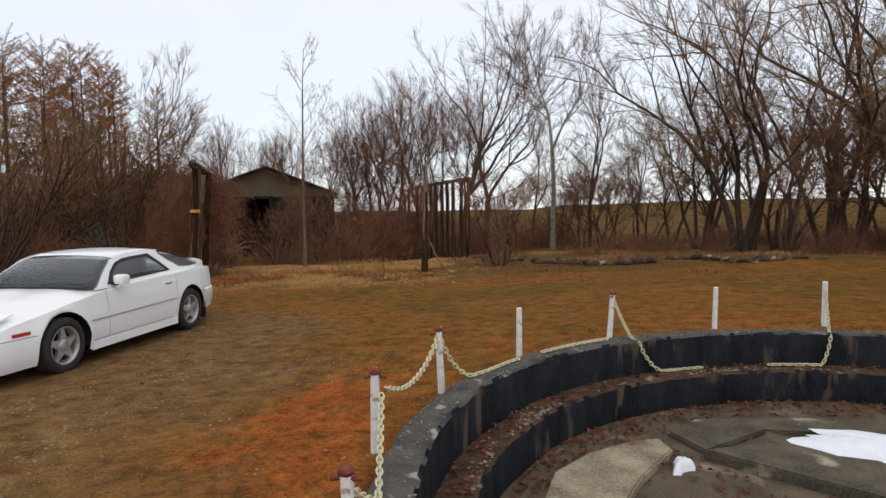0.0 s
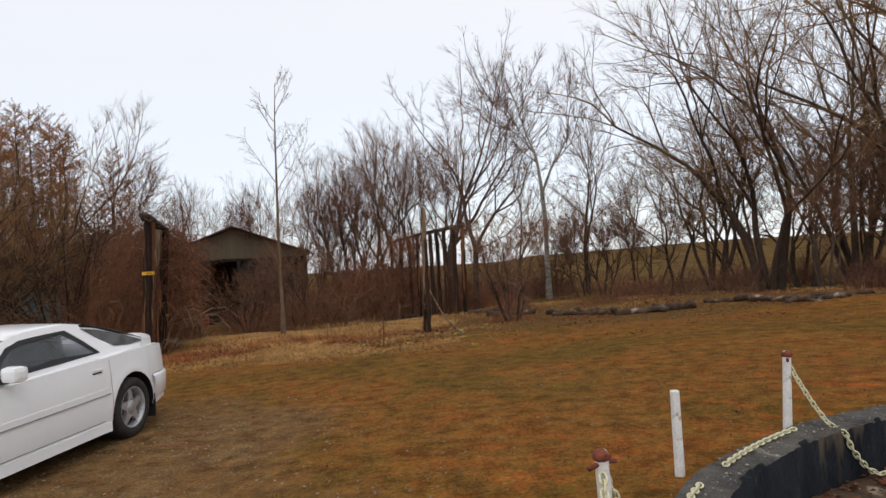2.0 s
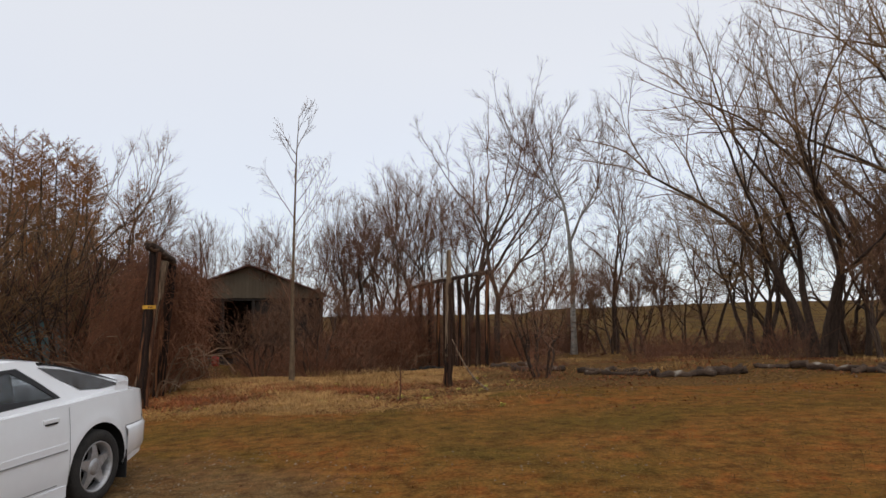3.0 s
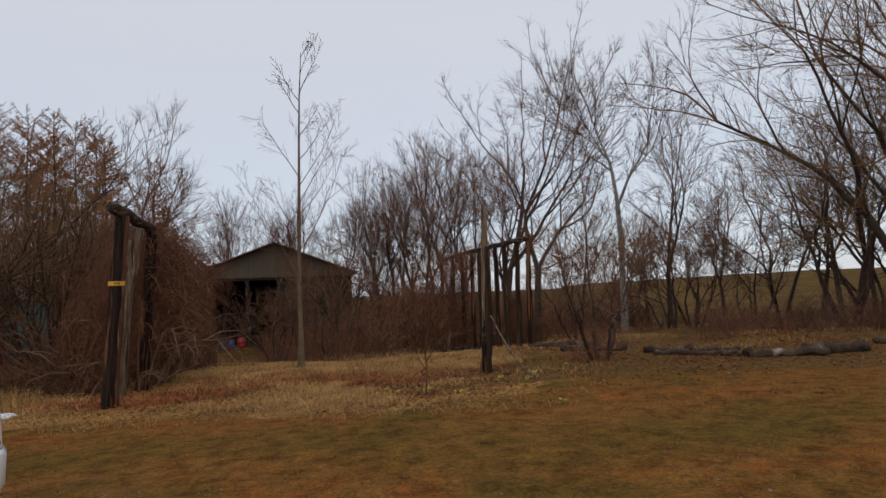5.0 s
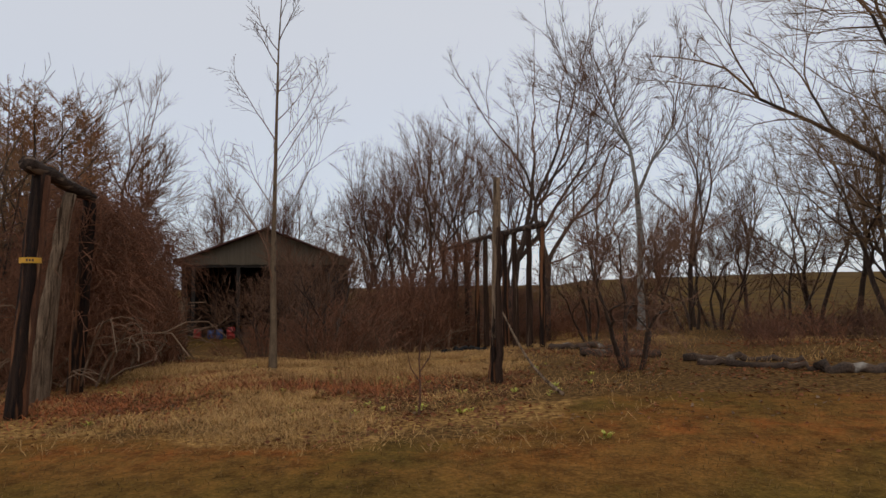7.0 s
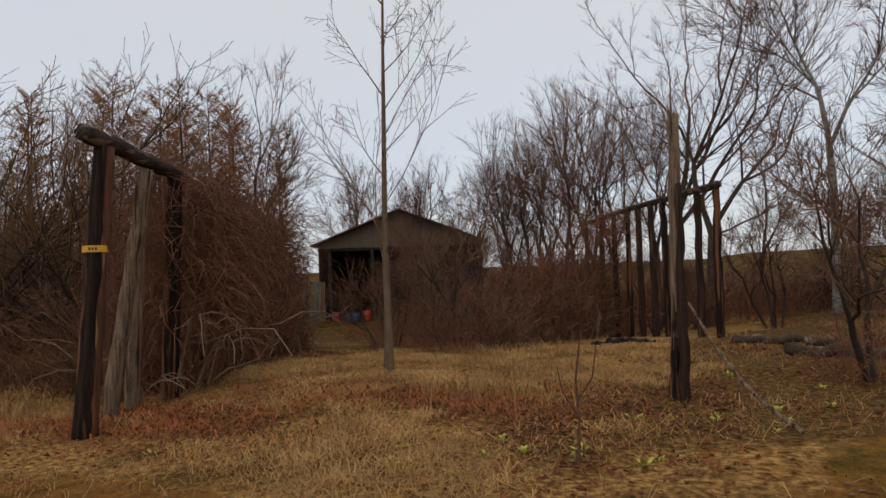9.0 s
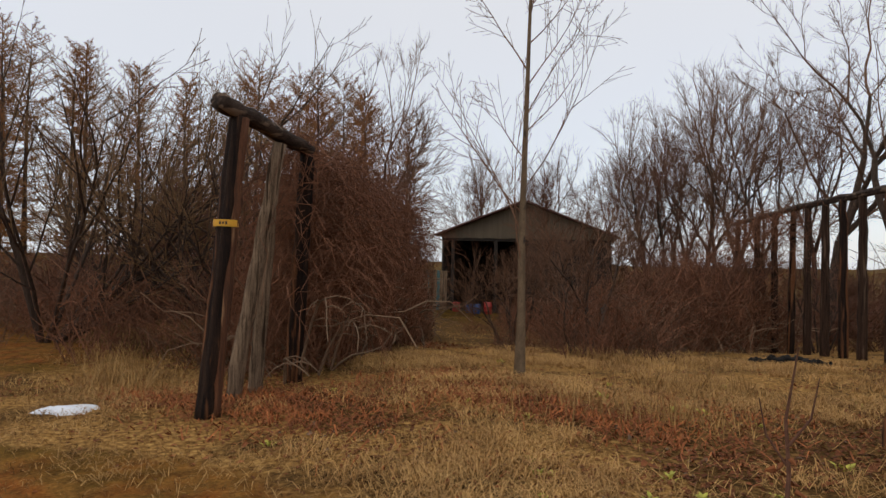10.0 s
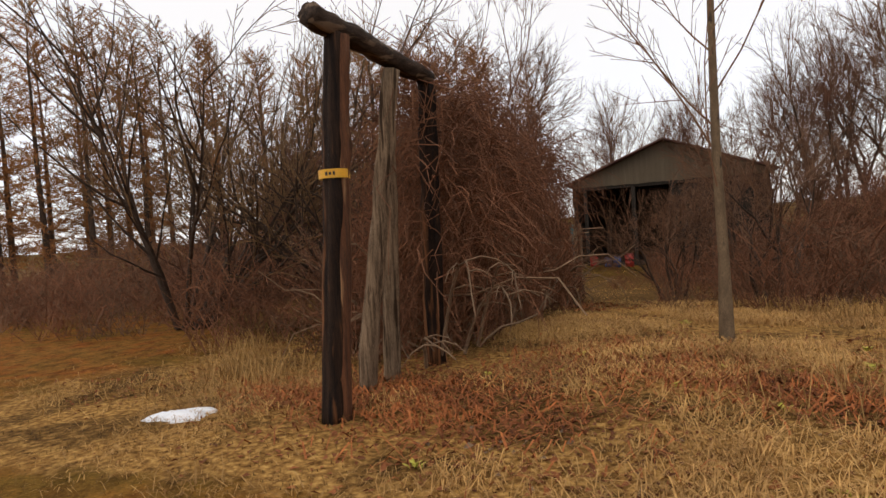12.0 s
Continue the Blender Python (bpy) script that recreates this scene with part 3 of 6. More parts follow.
gate = thing("log_gate", "charred round-log gate frame overgrown by vines", "gate")
part("post", log_tube(gz(-8.11, 17.73, -0.1), (-8.10, 18.0, 2.93), 0.112, 0.092, 1), M_CHAR, gate, "charred black log post with bare brown streaks")
part("bare_side", log_tube(gz(-8.05, 17.77, -0.1), (-8.045, 18.04, 2.91), 0.064, 0.052, 15), M_BARELOG, gate, "reddish-brown bare side of the charred post")
part("beam", log_tube((-8.02, 17.72, 3.02), (-8.62, 19.42, 2.85), 0.098, 0.088, 2), M_CHAR_BEAM, gate, "heavy dark log beam")
part("inner_post", log_tube(gz(-8.72, 18.45, -0.1), (-8.36, 18.76, 2.80), 0.088, 0.07, 3), M_GREYLOG, gate, "leaning grey weathered log")
part("inner_post", log_tube(gz(-8.84, 18.86, -0.1), (-8.66, 18.93, 2.62), 0.092, 0.06, 4), M_GREYLOG, gate, "split grey weathered log")
part("inner_post", log_tube(gz(-8.95, 19.55, -0.1), (-8.62, 19.40, 2.83), 0.115, 0.09, 5), M_CHAR, gate)
t = Tubes()
band_at = np.array((-8.104, 17.896, 1.81))
t.add([band_at + (0, 0, -0.035), band_at + (0, 0, 0.035)], 0.124, 24, False)
band = part("tag_band", t.mesh("tag_band"), M_YELLOW, gate, "yellow plastic band with dark marks")
for i, dx in enumerate((-0.05, 0.0, 0.045)):
    a = radians(-62 + i * 14)
    part("mark", box(0.018, 0.004, 0.03 if i != 1 else 0.022, (band_at[0] + 0.125 * math.cos(a), band_at[1] + 0.125 * math.sin(a), band_at[2]), 0, (0, 0, math.degrees(a) + 90)), M_INK, band)

pole = thing("tall_pole", "tall weathered split-log pole standing alone in the grass", "pole")
part("shaft", log_tube(gz(-2.57, 20.50, -0.1), (-2.50, 20.52, 3.06), 0.070, 0.052, 7), M_GREYLOG, pole)
part("splint", log_tube(gz(-2.50, 20.41, -0.1), (-2.48, 20.46, 2.3), 0.056, 0.03, 8), M_DARKLOG, pole, "dark split half of the log")
part("splint", log_tube(gz(-2.61, 20.44, -0.1), (-2.56, 20.47, 0.95), 0.060, 0.03, 9), M_CHAR, pole)

arbor = thing("log_arbor", "long row of dark log posts carrying a log rail", "arbor")
A0, A1 = np.array((-2.24, 27.1)), np.array((-6.5, 34.9))
part("rail", log_tube((-2.16, 26.95, 2.98), (-4.4, 31.0, 2.96), 0.08, 0.07, 10), M_CHAR_BEAM, arbor)
part("rail", log_tube((-4.35, 30.9, 2.97), (-6.6, 35.1, 2.85), 0.075, 0.065, 11), M_CHAR_BEAM, arbor)
for i, s in enumerate((0.0, 0.085, 0.19, 0.27, 0.36, 0.45, 0.55, 0.66, 0.80, 0.98)):
    x, y = A0 + (A1 - A0) * s
    part("post", log_tube(gz(x, y, -0.1), (x + random.uniform(-0.05, 0.05), y, 2.97 - 0.08 * s), 0.09, 0.07, 20 + i), M_DARKLOG if i % 3 else M_CHAR, arbor)

LOGS = [(-2.0, 25.9, -0.5, 25.0, 0.08), (-1.3, 24.1, 0.1, 23.5, 0.11), (0.4, 22.75, 2.1, 22.2, 0.07), (0.55, 22.2, 2.05, 21.15, 0.06), (1.95, 21.12, 3.2, 21.02, 0.09), (2.9, 21.2, 3.9, 21.15, 0.12), (4.3, 21.9, 5.2, 21.45, 0.06), (4.95, 21.55, 6.2, 19.95, 0.075), (5.6, 20.3, 6.9, 20.2, 0.07), (6.4, 20.9, 8.0, 20.4, 0.05)]
for i, (x0, y0, x1, y1, r) in enumerate(LOGS):
    ob = part("fallen_log", log_tube(gz(x0, y0, r * 0.7), gz(x1, y1, r * 0.75), r, r * 0.7, 40 + i, 14, 0.06), M_LYING)
    tagged(ob, "rotting grey-brown log lying along the lawn's edge", "log", "logs along the lawn")
for i, (x, y, turn, ln, up) in enumerate(((-4.25, 26.2, 0.25, 0.34, 0), (-3.85, 26.35, 2.7, 0.30, 0), (-4.1, 26.45, 1.2, 0.22, 0), (-4.05, 26.25, 0.6, 0.26, 0.09), (-4.45, 26.4, -0.5, 0.2, 0), (-3.6, 26.25, 0.1, 0.2, 0))):
    ob = part("charred_log", log_tube(gz(x - ln * math.cos(turn), y - ln * math.sin(turn), 0.04 + up), gz(x + ln * math.cos(turn), y + ln * math.sin(turn), 0.035 + up * 0.6), 0.075, 0.05, 60 + i, 12, 0.05), M_SOOT)
    tagged(ob, "short charred black log on a heap in the grass", "log", "charred heap")

# ---- barn and what stands at it ----
BARN = pose(-20.2, 46.5, ground_z(-19, 45), 0, 0, 25)     # front gable in its local x-z plane, looking towards -y
ZB = 5.1 - ground_z(-19, 45)
barn = thing("barn", "weathered grey barn with dark open front and rusty roof", "barn", BARN)
HALF, DROP = 5.0, 1.95
EAVE, OPEN = ZB - DROP, ZB - 2.2
n_boards = 44
for i in range(n_boards):
    x0, x1 = -HALF + 2 * HALF * i / n_boards, -HALF + 2 * HALF * (i + 1) / n_boards - 0.006
    top0, top1 = ZB - DROP * abs(x0) / HALF, ZB - DROP * abs(x1) / HALF
    low = OPEN + 0.05 * random.random()
    v = [(x0, y, z) for y in (-0.012 * (i % 2), 0.03) for z in (low,)] + [(x1, y, z) for y in (-0.012 * (i % 2), 0.03) for z in (low,)]
    y0 = -0.012 * (i % 2)
    v = [(x0, y0, low), (x1, y0, low), (x1, y0, top1), (x0, y0, top0), (x0, 0.03, low), (x1, 0.03, low), (x1, 0.03, top1), (x0, 0.03, top0)]
    part("gable_board", mesh_of("gable_board", v, [(0, 1, 2, 3), (7, 6, 5, 4), (0, 4, 5, 1), (1, 5, 6, 2), (2, 6, 7, 3), (3, 7, 4, 0)]), M_BARNWALL, barn)
# inner parts below take the near-black colour that darkens the open front
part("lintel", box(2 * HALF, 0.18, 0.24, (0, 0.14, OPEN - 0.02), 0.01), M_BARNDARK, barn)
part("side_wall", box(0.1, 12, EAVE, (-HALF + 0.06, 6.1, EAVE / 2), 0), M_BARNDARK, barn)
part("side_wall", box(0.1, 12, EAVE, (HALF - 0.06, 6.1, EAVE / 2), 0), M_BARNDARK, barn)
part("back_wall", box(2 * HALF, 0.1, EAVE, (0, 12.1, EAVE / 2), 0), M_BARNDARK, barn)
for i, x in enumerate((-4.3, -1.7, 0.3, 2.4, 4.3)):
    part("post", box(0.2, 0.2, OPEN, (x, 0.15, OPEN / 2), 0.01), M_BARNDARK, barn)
# dark panels fill these bays in place of shade
part("front_panel", box(2.5, 0.06, OPEN - 0.2, (1.7, 0.25, OPEN / 2 - 0.1), 0), M_BARNDARK, barn, "dark panel standing for the shade in a front bay")
part("front_panel", box(2.1, 0.06, OPEN - 0.3, (4.0, 0.24, OPEN / 2 - 0.15), 0), M_BARNDARK, barn, "dark panel standing for the shade in a front bay")
for sgn in (-1, 1):
    pitch = math.degrees(math.atan2(DROP, HALF))
    ln = math.hypot(HALF, DROP) + 0.45
    part("roof_slope", box(ln, 13.0, 0.09, (sgn * (HALF + 0.36) / 2, 6.0, ZB - DROP / 2 * (1 + 0.36 / HALF) + 0.08), 0.01, (0, sgn * pitch, 0)), M_ROOF, barn, "rusty red sheet roof")
# unseen back gable, added so no sky shows between the boards
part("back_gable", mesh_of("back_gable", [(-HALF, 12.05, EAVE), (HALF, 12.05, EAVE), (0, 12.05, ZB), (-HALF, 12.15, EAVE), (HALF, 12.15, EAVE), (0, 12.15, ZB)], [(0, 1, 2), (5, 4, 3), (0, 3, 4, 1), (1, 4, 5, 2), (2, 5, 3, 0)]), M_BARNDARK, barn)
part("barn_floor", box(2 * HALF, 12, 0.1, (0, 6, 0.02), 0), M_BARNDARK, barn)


def barrel(x, y, r, h, mat, label):
    b = thing("barrel", label, "barrel", BARN @ pose(x, y, 0.02), "drums in the barn's mouth")
    t = Tubes()
    zs = [0, 0.03, 0.3, 0.32, 0.34, 0.62, 0.64, 0.66, 0.97, 1.0]
    rs = [0.92, 1, 1, 1.05, 1, 1, 1.05, 1, 1, 0.93]
    t.add([(0.0001 * i, 0, z * h) for i, z in enumerate(zs)], [q * r for q in rs], 20, True)
    part("drum", t.mesh("drum"), mat, b)
    bm = bmesh.new()
    bmesh.ops.create_cone(bm, cap_ends=True, segments=18, radius1=r * 0.85, radius2=r * 0.8, depth=0.03)
    bmesh.ops.translate(bm, vec=(0, 0, h + 0.012), verts=bm.verts)
    part("lid", bm, mat, b)


barrel(-3.9, -0.7, 0.22, 0.62, M_RED, "red plastic drum standing in dry grass")
barrel(-2.6, -1.2, 0.2, 0.6, M_BLUE, "blue plastic drum beside the red ones")
barrel(-2.0, -0.9, 0.24, 0.7, M_RED, "red plastic drum standing in dry grass")
barrel(-3.1, -1.0, 0.2, 0.55, M_BLUE, "blue plastic drum beside the red ones")
ob = part("pale_box", box(0.7, 0.3, 0.55, (0, 0, 0.27), 0.02), M_PALEBOX)
ob.matrix_basis = BARN @ pose(2.6, -0.6, 0.0, 0, 0, 8)
tagged(ob, "pale board box in front of the dark barn", "box")
fence = thing("plank_fence", "grey-green upright plank fence beside the barn", "fence", BARN @ pose(-6.9, -0.2, -0.05))
for i in range(12):
    part("plank", box(0.19, 0.03, 2.5 + 0.2 * random.random(), (0.22 * i - 0.2, 0.02 * (i % 2), 1.25), 0.004), M_GREYLOG if i % 3 else M_TEAL, fence)

shed = thing("teal_shed", "faded teal board shed half hidden by brown shrubs", "shed", pose(-20.3, 28.6, ground_z(-20.3, 28.6), 0, 0, 41))
for i in range(11):
    part("board", box(0.19, 0.03, 2.4, (0.2 * i - 1.0, 0.012 * (i % 2), 1.2), 0.004), M_TEAL, shed)
part("core", box(2.2, 1.8, 2.3, (0, 0.93, 1.15), 0), M_TEAL, shed)
part("roof", box(2.6, 2.2, 0.08, (0, 0.9, 2.47), 0.01, (6, 0, 0)), M_BARNDARK, shed)

# ---- trees ----


def grow(rnd, heavy, light, p, d, length, radius, level, spec):
    """One branch and, from it, its side branches."""
    n = spec.get("last", 2) if level == spec["levels"] else (7, 5, 2 if "sides" in spec else 3, 3)[min(level, 3)]
    pts, dirs = [np.array(p, float)], []
    d = np.array(d, float) / np.linalg.norm(d)
    for i in range(n):
        d = d + rnd.normal(0, spec["wander"] * (0.5 if level == 0 else 1), 3) + np.array((0, 0, spec["lift"][min(level, len(spec["lift"]) - 1)]))
        d /= np.linalg.norm(d)
        dirs.append(d)
        pts.append(pts[-1] + d * length / n)
    tip = 0.12 if level == 0 else (0.25 if level < spec["levels"] else 0.6)
    rad = radius * np.linspace(1, tip, n + 1)
    if level == 0:
        rad[0] *= 1.35
    rad = np.maximum(rad, spec["thin"])
    (heavy if level <= spec["split"] else light).add(pts, rad, (8, spec.get("sides", 6), spec.get("sides", 4), 3, 3)[min(level, 4)])
    if level >= spec["levels"]:
        return
    count = spec["count"][level]
    lo = spec["from"][level]
    for c in range(count):
        s = lo + (1 - lo) * (c + rnd.uniform(0.1, 0.9)) / count
        i = min(int(s * n), n - 1)
        base = pts[i] + (pts[i + 1] - pts[i]) * (s * n - i)
        ax = dirs[i]
        side = np.cross(ax, rnd.normal(0, 1, 3))
        side /= np.linalg.norm(side) + 1e-9
        ang = radians(rnd.uniform(*spec["angle"][level]))
        nd = ax * math.cos(ang) + side * math.sin(ang)
        taper = 1 - spec["cone"][level] * (s - lo) / (1 - lo + 1e-6)
        ln = length * spec["ratio"][level] * taper * rnd.uniform(0.75, 1.2)
        r = max(spec["thin"], min(radius * (1 - 0.75 * s), radius * spec["rr"][level]) * rnd.uniform(0.8, 1.1))
        grow(rnd, heavy, light, base, nd, ln, r, level + 1, spec)


def turned(rnd, d, ang):
    """Directions at an angle from d, on a random side."""
    d = np.atleast_2d(d)
    side = np.cross(d, rnd.normal(0, 1, d.shape))
    side /= np.linalg.norm(side, axis=1)[:, None] + 1e-9
    ang = np.asarray(ang, float).reshape(-1, 1)
    return d * np.cos(ang) + side * np.sin(ang)


def fork_tree(seed, tall, radius, levels=5, clear=0.30, stems=1, spread=18, lean=(0, 0), angle=(18, 42), ratio=(0.70, 0.90), lift=0.05, wander=0.10, side=3, subs=3, twig=0.75, thin=0.008, third=0.35, waist=1.0, limbs=2):
    """A broadleaf tree in winter: limbs fork upwards again and again and end in fans of fine twigs."""
    rnd = np.random.RandomState(seed)
    heavy, light, shoots = Tubes(), Tubes(), []

    def limb(p, d, length, r, level):
        n = 5 if level == 0 else (4 if level == 1 else (3 if level < 4 else 2))
        pts, dirs = [np.array(p, float)], []
        for i in range(n):
            d = d + rnd.normal(0, wander * (0.45 if level == 0 else 1), 3) + np.array((0, 0, lift if level else 0.02))
            d = d / np.linalg.norm(d)
            dirs.append(d)
            pts.append(pts[-1] + d * length / n)
        end = max(r * 0.74, thin)
        rad = np.linspace(r, end, n + 1)
        if level == 0:
            rad[0] *= 1.4
        (heavy if level <= 2 else light).add(pts, rad, (9, 7, 5, 4, 3, 3)[min(level, 5)])
        if level:
            for k in range(side):
                i = rnd.randint(0, n)
                shoots.append((*(pts[i] + (pts[i + 1] - pts[i]) * rnd.rand()), *turned(rnd, dirs[i], radians(rnd.uniform(25, 55)))[0], twig * rnd.uniform(0.5, 1.25) * (1.25 if level < 3 else 1), max(thin, min(0.5 * end, 2.2 * thin))))
        if level < levels:
            for k in range(2 + (rnd.rand() < third)):
                ang = radians(rnd.uniform(4, angle[0]) if k == 0 else rnd.uniform(*angle))
                limb(pts[-1], turned(rnd, d, ang)[0], length * rnd.uniform(*ratio) * (waist if level == 0 else 1) * (1 if k == 0 else 0.88), max(thin, end * (0.86 if k == 0 else rnd.uniform(0.55, 0.75))), level + 1)
            if level:
                for k in range(limbs):
                    i = rnd.randint(0, n)
                    limb(pts[i], turned(rnd, dirs[i], radians(rnd.uniform(32, 60)))[0], length * rnd.uniform(0.5, 0.75), max(thin, r * 0.40), min(level + 2, levels))
        else:
            for k in range(5):
                shoots.append((*pts[-1], *turned(rnd, d, radians(rnd.uniform(5, 40)))[0], twig * rnd.uniform(0.6, 1.2), thin))

    for k in range(stems):
        a = 2 * math.pi * (k + rnd.uniform(0, 0.6)) / stems
        tilt = radians(spread * rnd.uniform(0.4, 1.15)) if stems > 1 else 0
        d = np.array((math.sin(tilt) * math.cos(a) + lean[0], math.sin(tilt) * math.sin(a) + lean[1], math.cos(tilt)))
        p = (0.18 * math.cos(a) * (stems > 1), 0.18 * math.sin(a) * (stems > 1), -0.15)
        big = 1 if k == 0 else rnd.uniform(0.72, 1.0)
        limb(p, d / np.linalg.norm(d), tall * clear * big, radius * big, 0)
    sh = np.array(shoots)
    p, d, ln, r = sh[:, :3], sh[:, 3:6] + (0, 0, 0.18), sh[:, 6], sh[:, 7]
    d /= np.linalg.norm(d, axis=1)[:, None]
    light.spikes(p, p + d * ln[:, None], r)
    for k in range(subs):
        at = p + d * (ln * rnd.uniform(0.15, 0.85, len(p)))[:, None]
        light.spikes(at, at + turned(rnd, d, np.radians(rnd.uniform(16, 42, len(p)))) * (ln * rnd.uniform(0.3, 0.7, len(p)))[:, None], np.maximum(r * 0.75, thin * 0.8))
    top = np.percentile(np.concatenate(light.v)[:, 2], 98.5)
    k = tall / top
    for t in (heavy, light):
        t.v = [v * k for v in t.v]
    return heavy.mesh("trunk"), light.mesh("crown", False)


def larch_tree(seed, tall, radius, wide=0.27, whorls=74, low=0.10, thin=0.012, dome=0.5):
    """A larch without needles: one straight trunk, level branches, knobbly side twigs."""
    rnd = np.random.RandomState(seed)
    heavy, light = Tubes(), Tubes()
    zs = np.linspace(-0.1, tall, 9)
    bend = np.stack([rnd.normal(0, 0.03, 9).cumsum(), rnd.normal(0, 0.03, 9).cumsum(), zs], -1)
    heavy.add(bend, radius * np.linspace(1.1, 0.06, 9), 8)
    at, dirs, lens = [], [], []
    for k in range(whorls):
        s = low + (0.985 - low) * (k + rnd.rand()) / whorls
        reach = tall * wide * (1 - s) ** dome * min(1, 0.6 + 2.2 * s) * rnd.uniform(0.55, 1.15) + 0.12
        a = rnd.uniform(0, 2 * math.pi)
        base = np.array([np.interp(s * tall, zs, bend[:, i]) for i in range(3)])
        rise = rnd.uniform(-0.05, 0.35) + 1.5 * max(0, s - 0.55)
        out = np.array((math.cos(a), math.sin(a), rise))
        pts = [base, base + out * reach * 0.5 + (0, 0, -0.02 * reach), base + out * reach + (0, 0, 0.10 * reach)]
        light.add(pts, (max(0.022 * (1 - s), thin), thin * 1.1, thin * 0.6), 3)
        m = 9 + int(reach * 5.5)
        u = rnd.uniform(0.12, 1, m)
        at.append(np.array(pts[0])[None] * (1 - u[:, None]) + np.array(pts[2])[None] * u[:, None])
        dirs.append(turned(rnd, np.repeat(out[None] / np.linalg.norm(out), m, 0), np.radians(rnd.uniform(35, 75, m))))
        lens.append((0.16 + 0.34 * reach * 0.5 * (1 - 0.6 * u)) * rnd.uniform(0.5, 1.2, m))
    at, dirs, lens = np.concatenate(at), np.concatenate(dirs) + (0, 0, -0.10), np.concatenate(lens)
    light.spikes(at, at + dirs * lens[:, None], np.full(len(at), thin * 0.85))
    for k in range(2):
        b = at + dirs * (lens * rnd.uniform(0.2, 0.8, len(at)))[:, None]
        light.spikes(b, b + turned(rnd, dirs, np.radians(rnd.uniform(40, 80, len(at)))) * (lens * rnd.uniform(0.3, 0.6, len(at)))[:, None], np.full(len(at), thin * 0.8))
    return heavy.mesh("trunk"), light.mesh("crown", False)


OSIER = dict(levels=3, split=1, wander=0.09, lift=(0.03, 0.10, 0.08, 0.05), last=1, count=(8, 5, 4), ratio=(0.5, 0.45, 0.5), rr=(0.5, 0.5, 0.5), angle=((18, 42), (20, 45), (20, 45)), cone=(0.4, 0.4, 0.3), thin=0.0038)
OSIER["from"] = (0.22, 0.2, 0.15)
SAPLING = dict(levels=3, split=0, wander=0.06, lift=(0.03, 0.07, 0.05, 0.04), count=(17, 8, 4), ratio=(0.40, 0.36, 0.4), rr=(0.17, 0.5, 0.5), last=1, angle=((28, 50), (25, 50), (25, 50)), cone=(0.80, 0.3, 0.3), thin=0.0030)
SAPLING["from"] = (0.22, 0.2, 0.2)


def tree_model(spec, tall, radius, seed, stems=1, spread=20, lean=(0, 0)):
    """The trunk mesh and the crown mesh of one tree."""
    rnd = np.random.RandomState(seed)
    heavy, light = Tubes(), Tubes()
    for s in range(stems):
        a = 2 * math.pi * (s + rnd.uniform(0, 0.6)) / stems
        tilt = radians(spread * rnd.uniform(0.5, 1.1)) if stems > 1 else 0
        d = (math.sin(tilt) * math.cos(a) + lean[0], math.sin(tilt) * math.sin(a) + lean[1], math.cos(tilt))
        p = (0.12 * math.cos(a) * (stems > 1), 0.12 * math.sin(a) * (stems > 1), -0.12)
        grow(rnd, heavy, light, p, d, tall * (1 if s == 0 else rnd.uniform(0.75, 1.0)), radius * (1 if s == 0 else rnd.uniform(0.7, 1)), 0, spec)
    return heavy.mesh("trunk"), light.mesh("crown", False)


def plant(name, model, mats, x, y, label, category, turn=0.0, size=1.0, group="", sink=0.0):
    ob = thing(name, label, category, pose(x, y, ground_z(x, y) - sink, 0, 0, turn), group)
    ob.scale = (size, size, size)
    for nm, me, mat in zip(("trunk", "crown"), model, mats):
        if len(me.vertices):
            if not me.materials:
                me.materials.append(mat)
            part(nm, me, None, ob)
    return ob


def own(model):
    return tuple(me.copy() for me in model)


oak = [fork_tree(11, 13.8, 0.23, 5, 0.30, angle=(20, 40), ratio=(0.80, 0.96), third=0.2, side=2, subs=2, twig=0.95, thin=0.0095, limbs=1), fork_tree(15, 13.8, 0.23, 5, 0.30, angle=(20, 40), ratio=(0.80, 0.96), third=0.2, side=2, subs=2, twig=0.95, thin=0.0095, limbs=1)]
willow = [fork_tree(21, 11.6, 0.13, 4, 0.27, 4, 26, angle=(18, 40), ratio=(0.76, 0.94), lift=0.03, wander=0.15, third=0.2, side=3, subs=2, twig=0.9, thin=0.0068, limbs=1),
          fork_tree(22, 10.8, 0.12, 4, 0.26, 5, 32, angle=(20, 42), ratio=(0.76, 0.94), lift=0.03, wander=0.16, third=0.1, side=3, subs=2, twig=0.9, thin=0.0068, limbs=1),
          fork_tree(24, 12.2, 0.13, 4, 0.30, 3, 20, angle=(18, 40), ratio=(0.76, 0.94), lift=0.03, wander=0.14, third=0.3, side=3, subs=2, twig=0.9, thin=0.0068, limbs=1)]
alder = [fork_tree(s, 11.0, 0.14, 4, 0.25, angle=(14, 34), ratio=(0.80, 0.96), third=0.25, lift=0.05, side=2, subs=2, twig=1.1, thin=0.0088) for s in (31, 32, 33)]
round_tree = fork_tree(37, 11.6, 0.17, 5, 0.20, angle=(16, 36), ratio=(0.78, 0.95), third=0.35, side=2, subs=2, twig=0.9, thin=0.009, limbs=1)
small = [fork_tree(s, 4.6, 0.055, 4, 0.26, 4, 26, angle=(20, 46), wander=0.14, side=2, subs=2, twig=0.55, thin=0.006, third=0.15, limbs=0) for s in (41, 42)]
scrub = [fork_tree(s, 4.4, 0.045, 4, 0.26, 5, 28, angle=(18, 42), side=2, subs=2, twig=0.65, thin=0.0085, third=0.15, limbs=0) for s in (91, 92)]
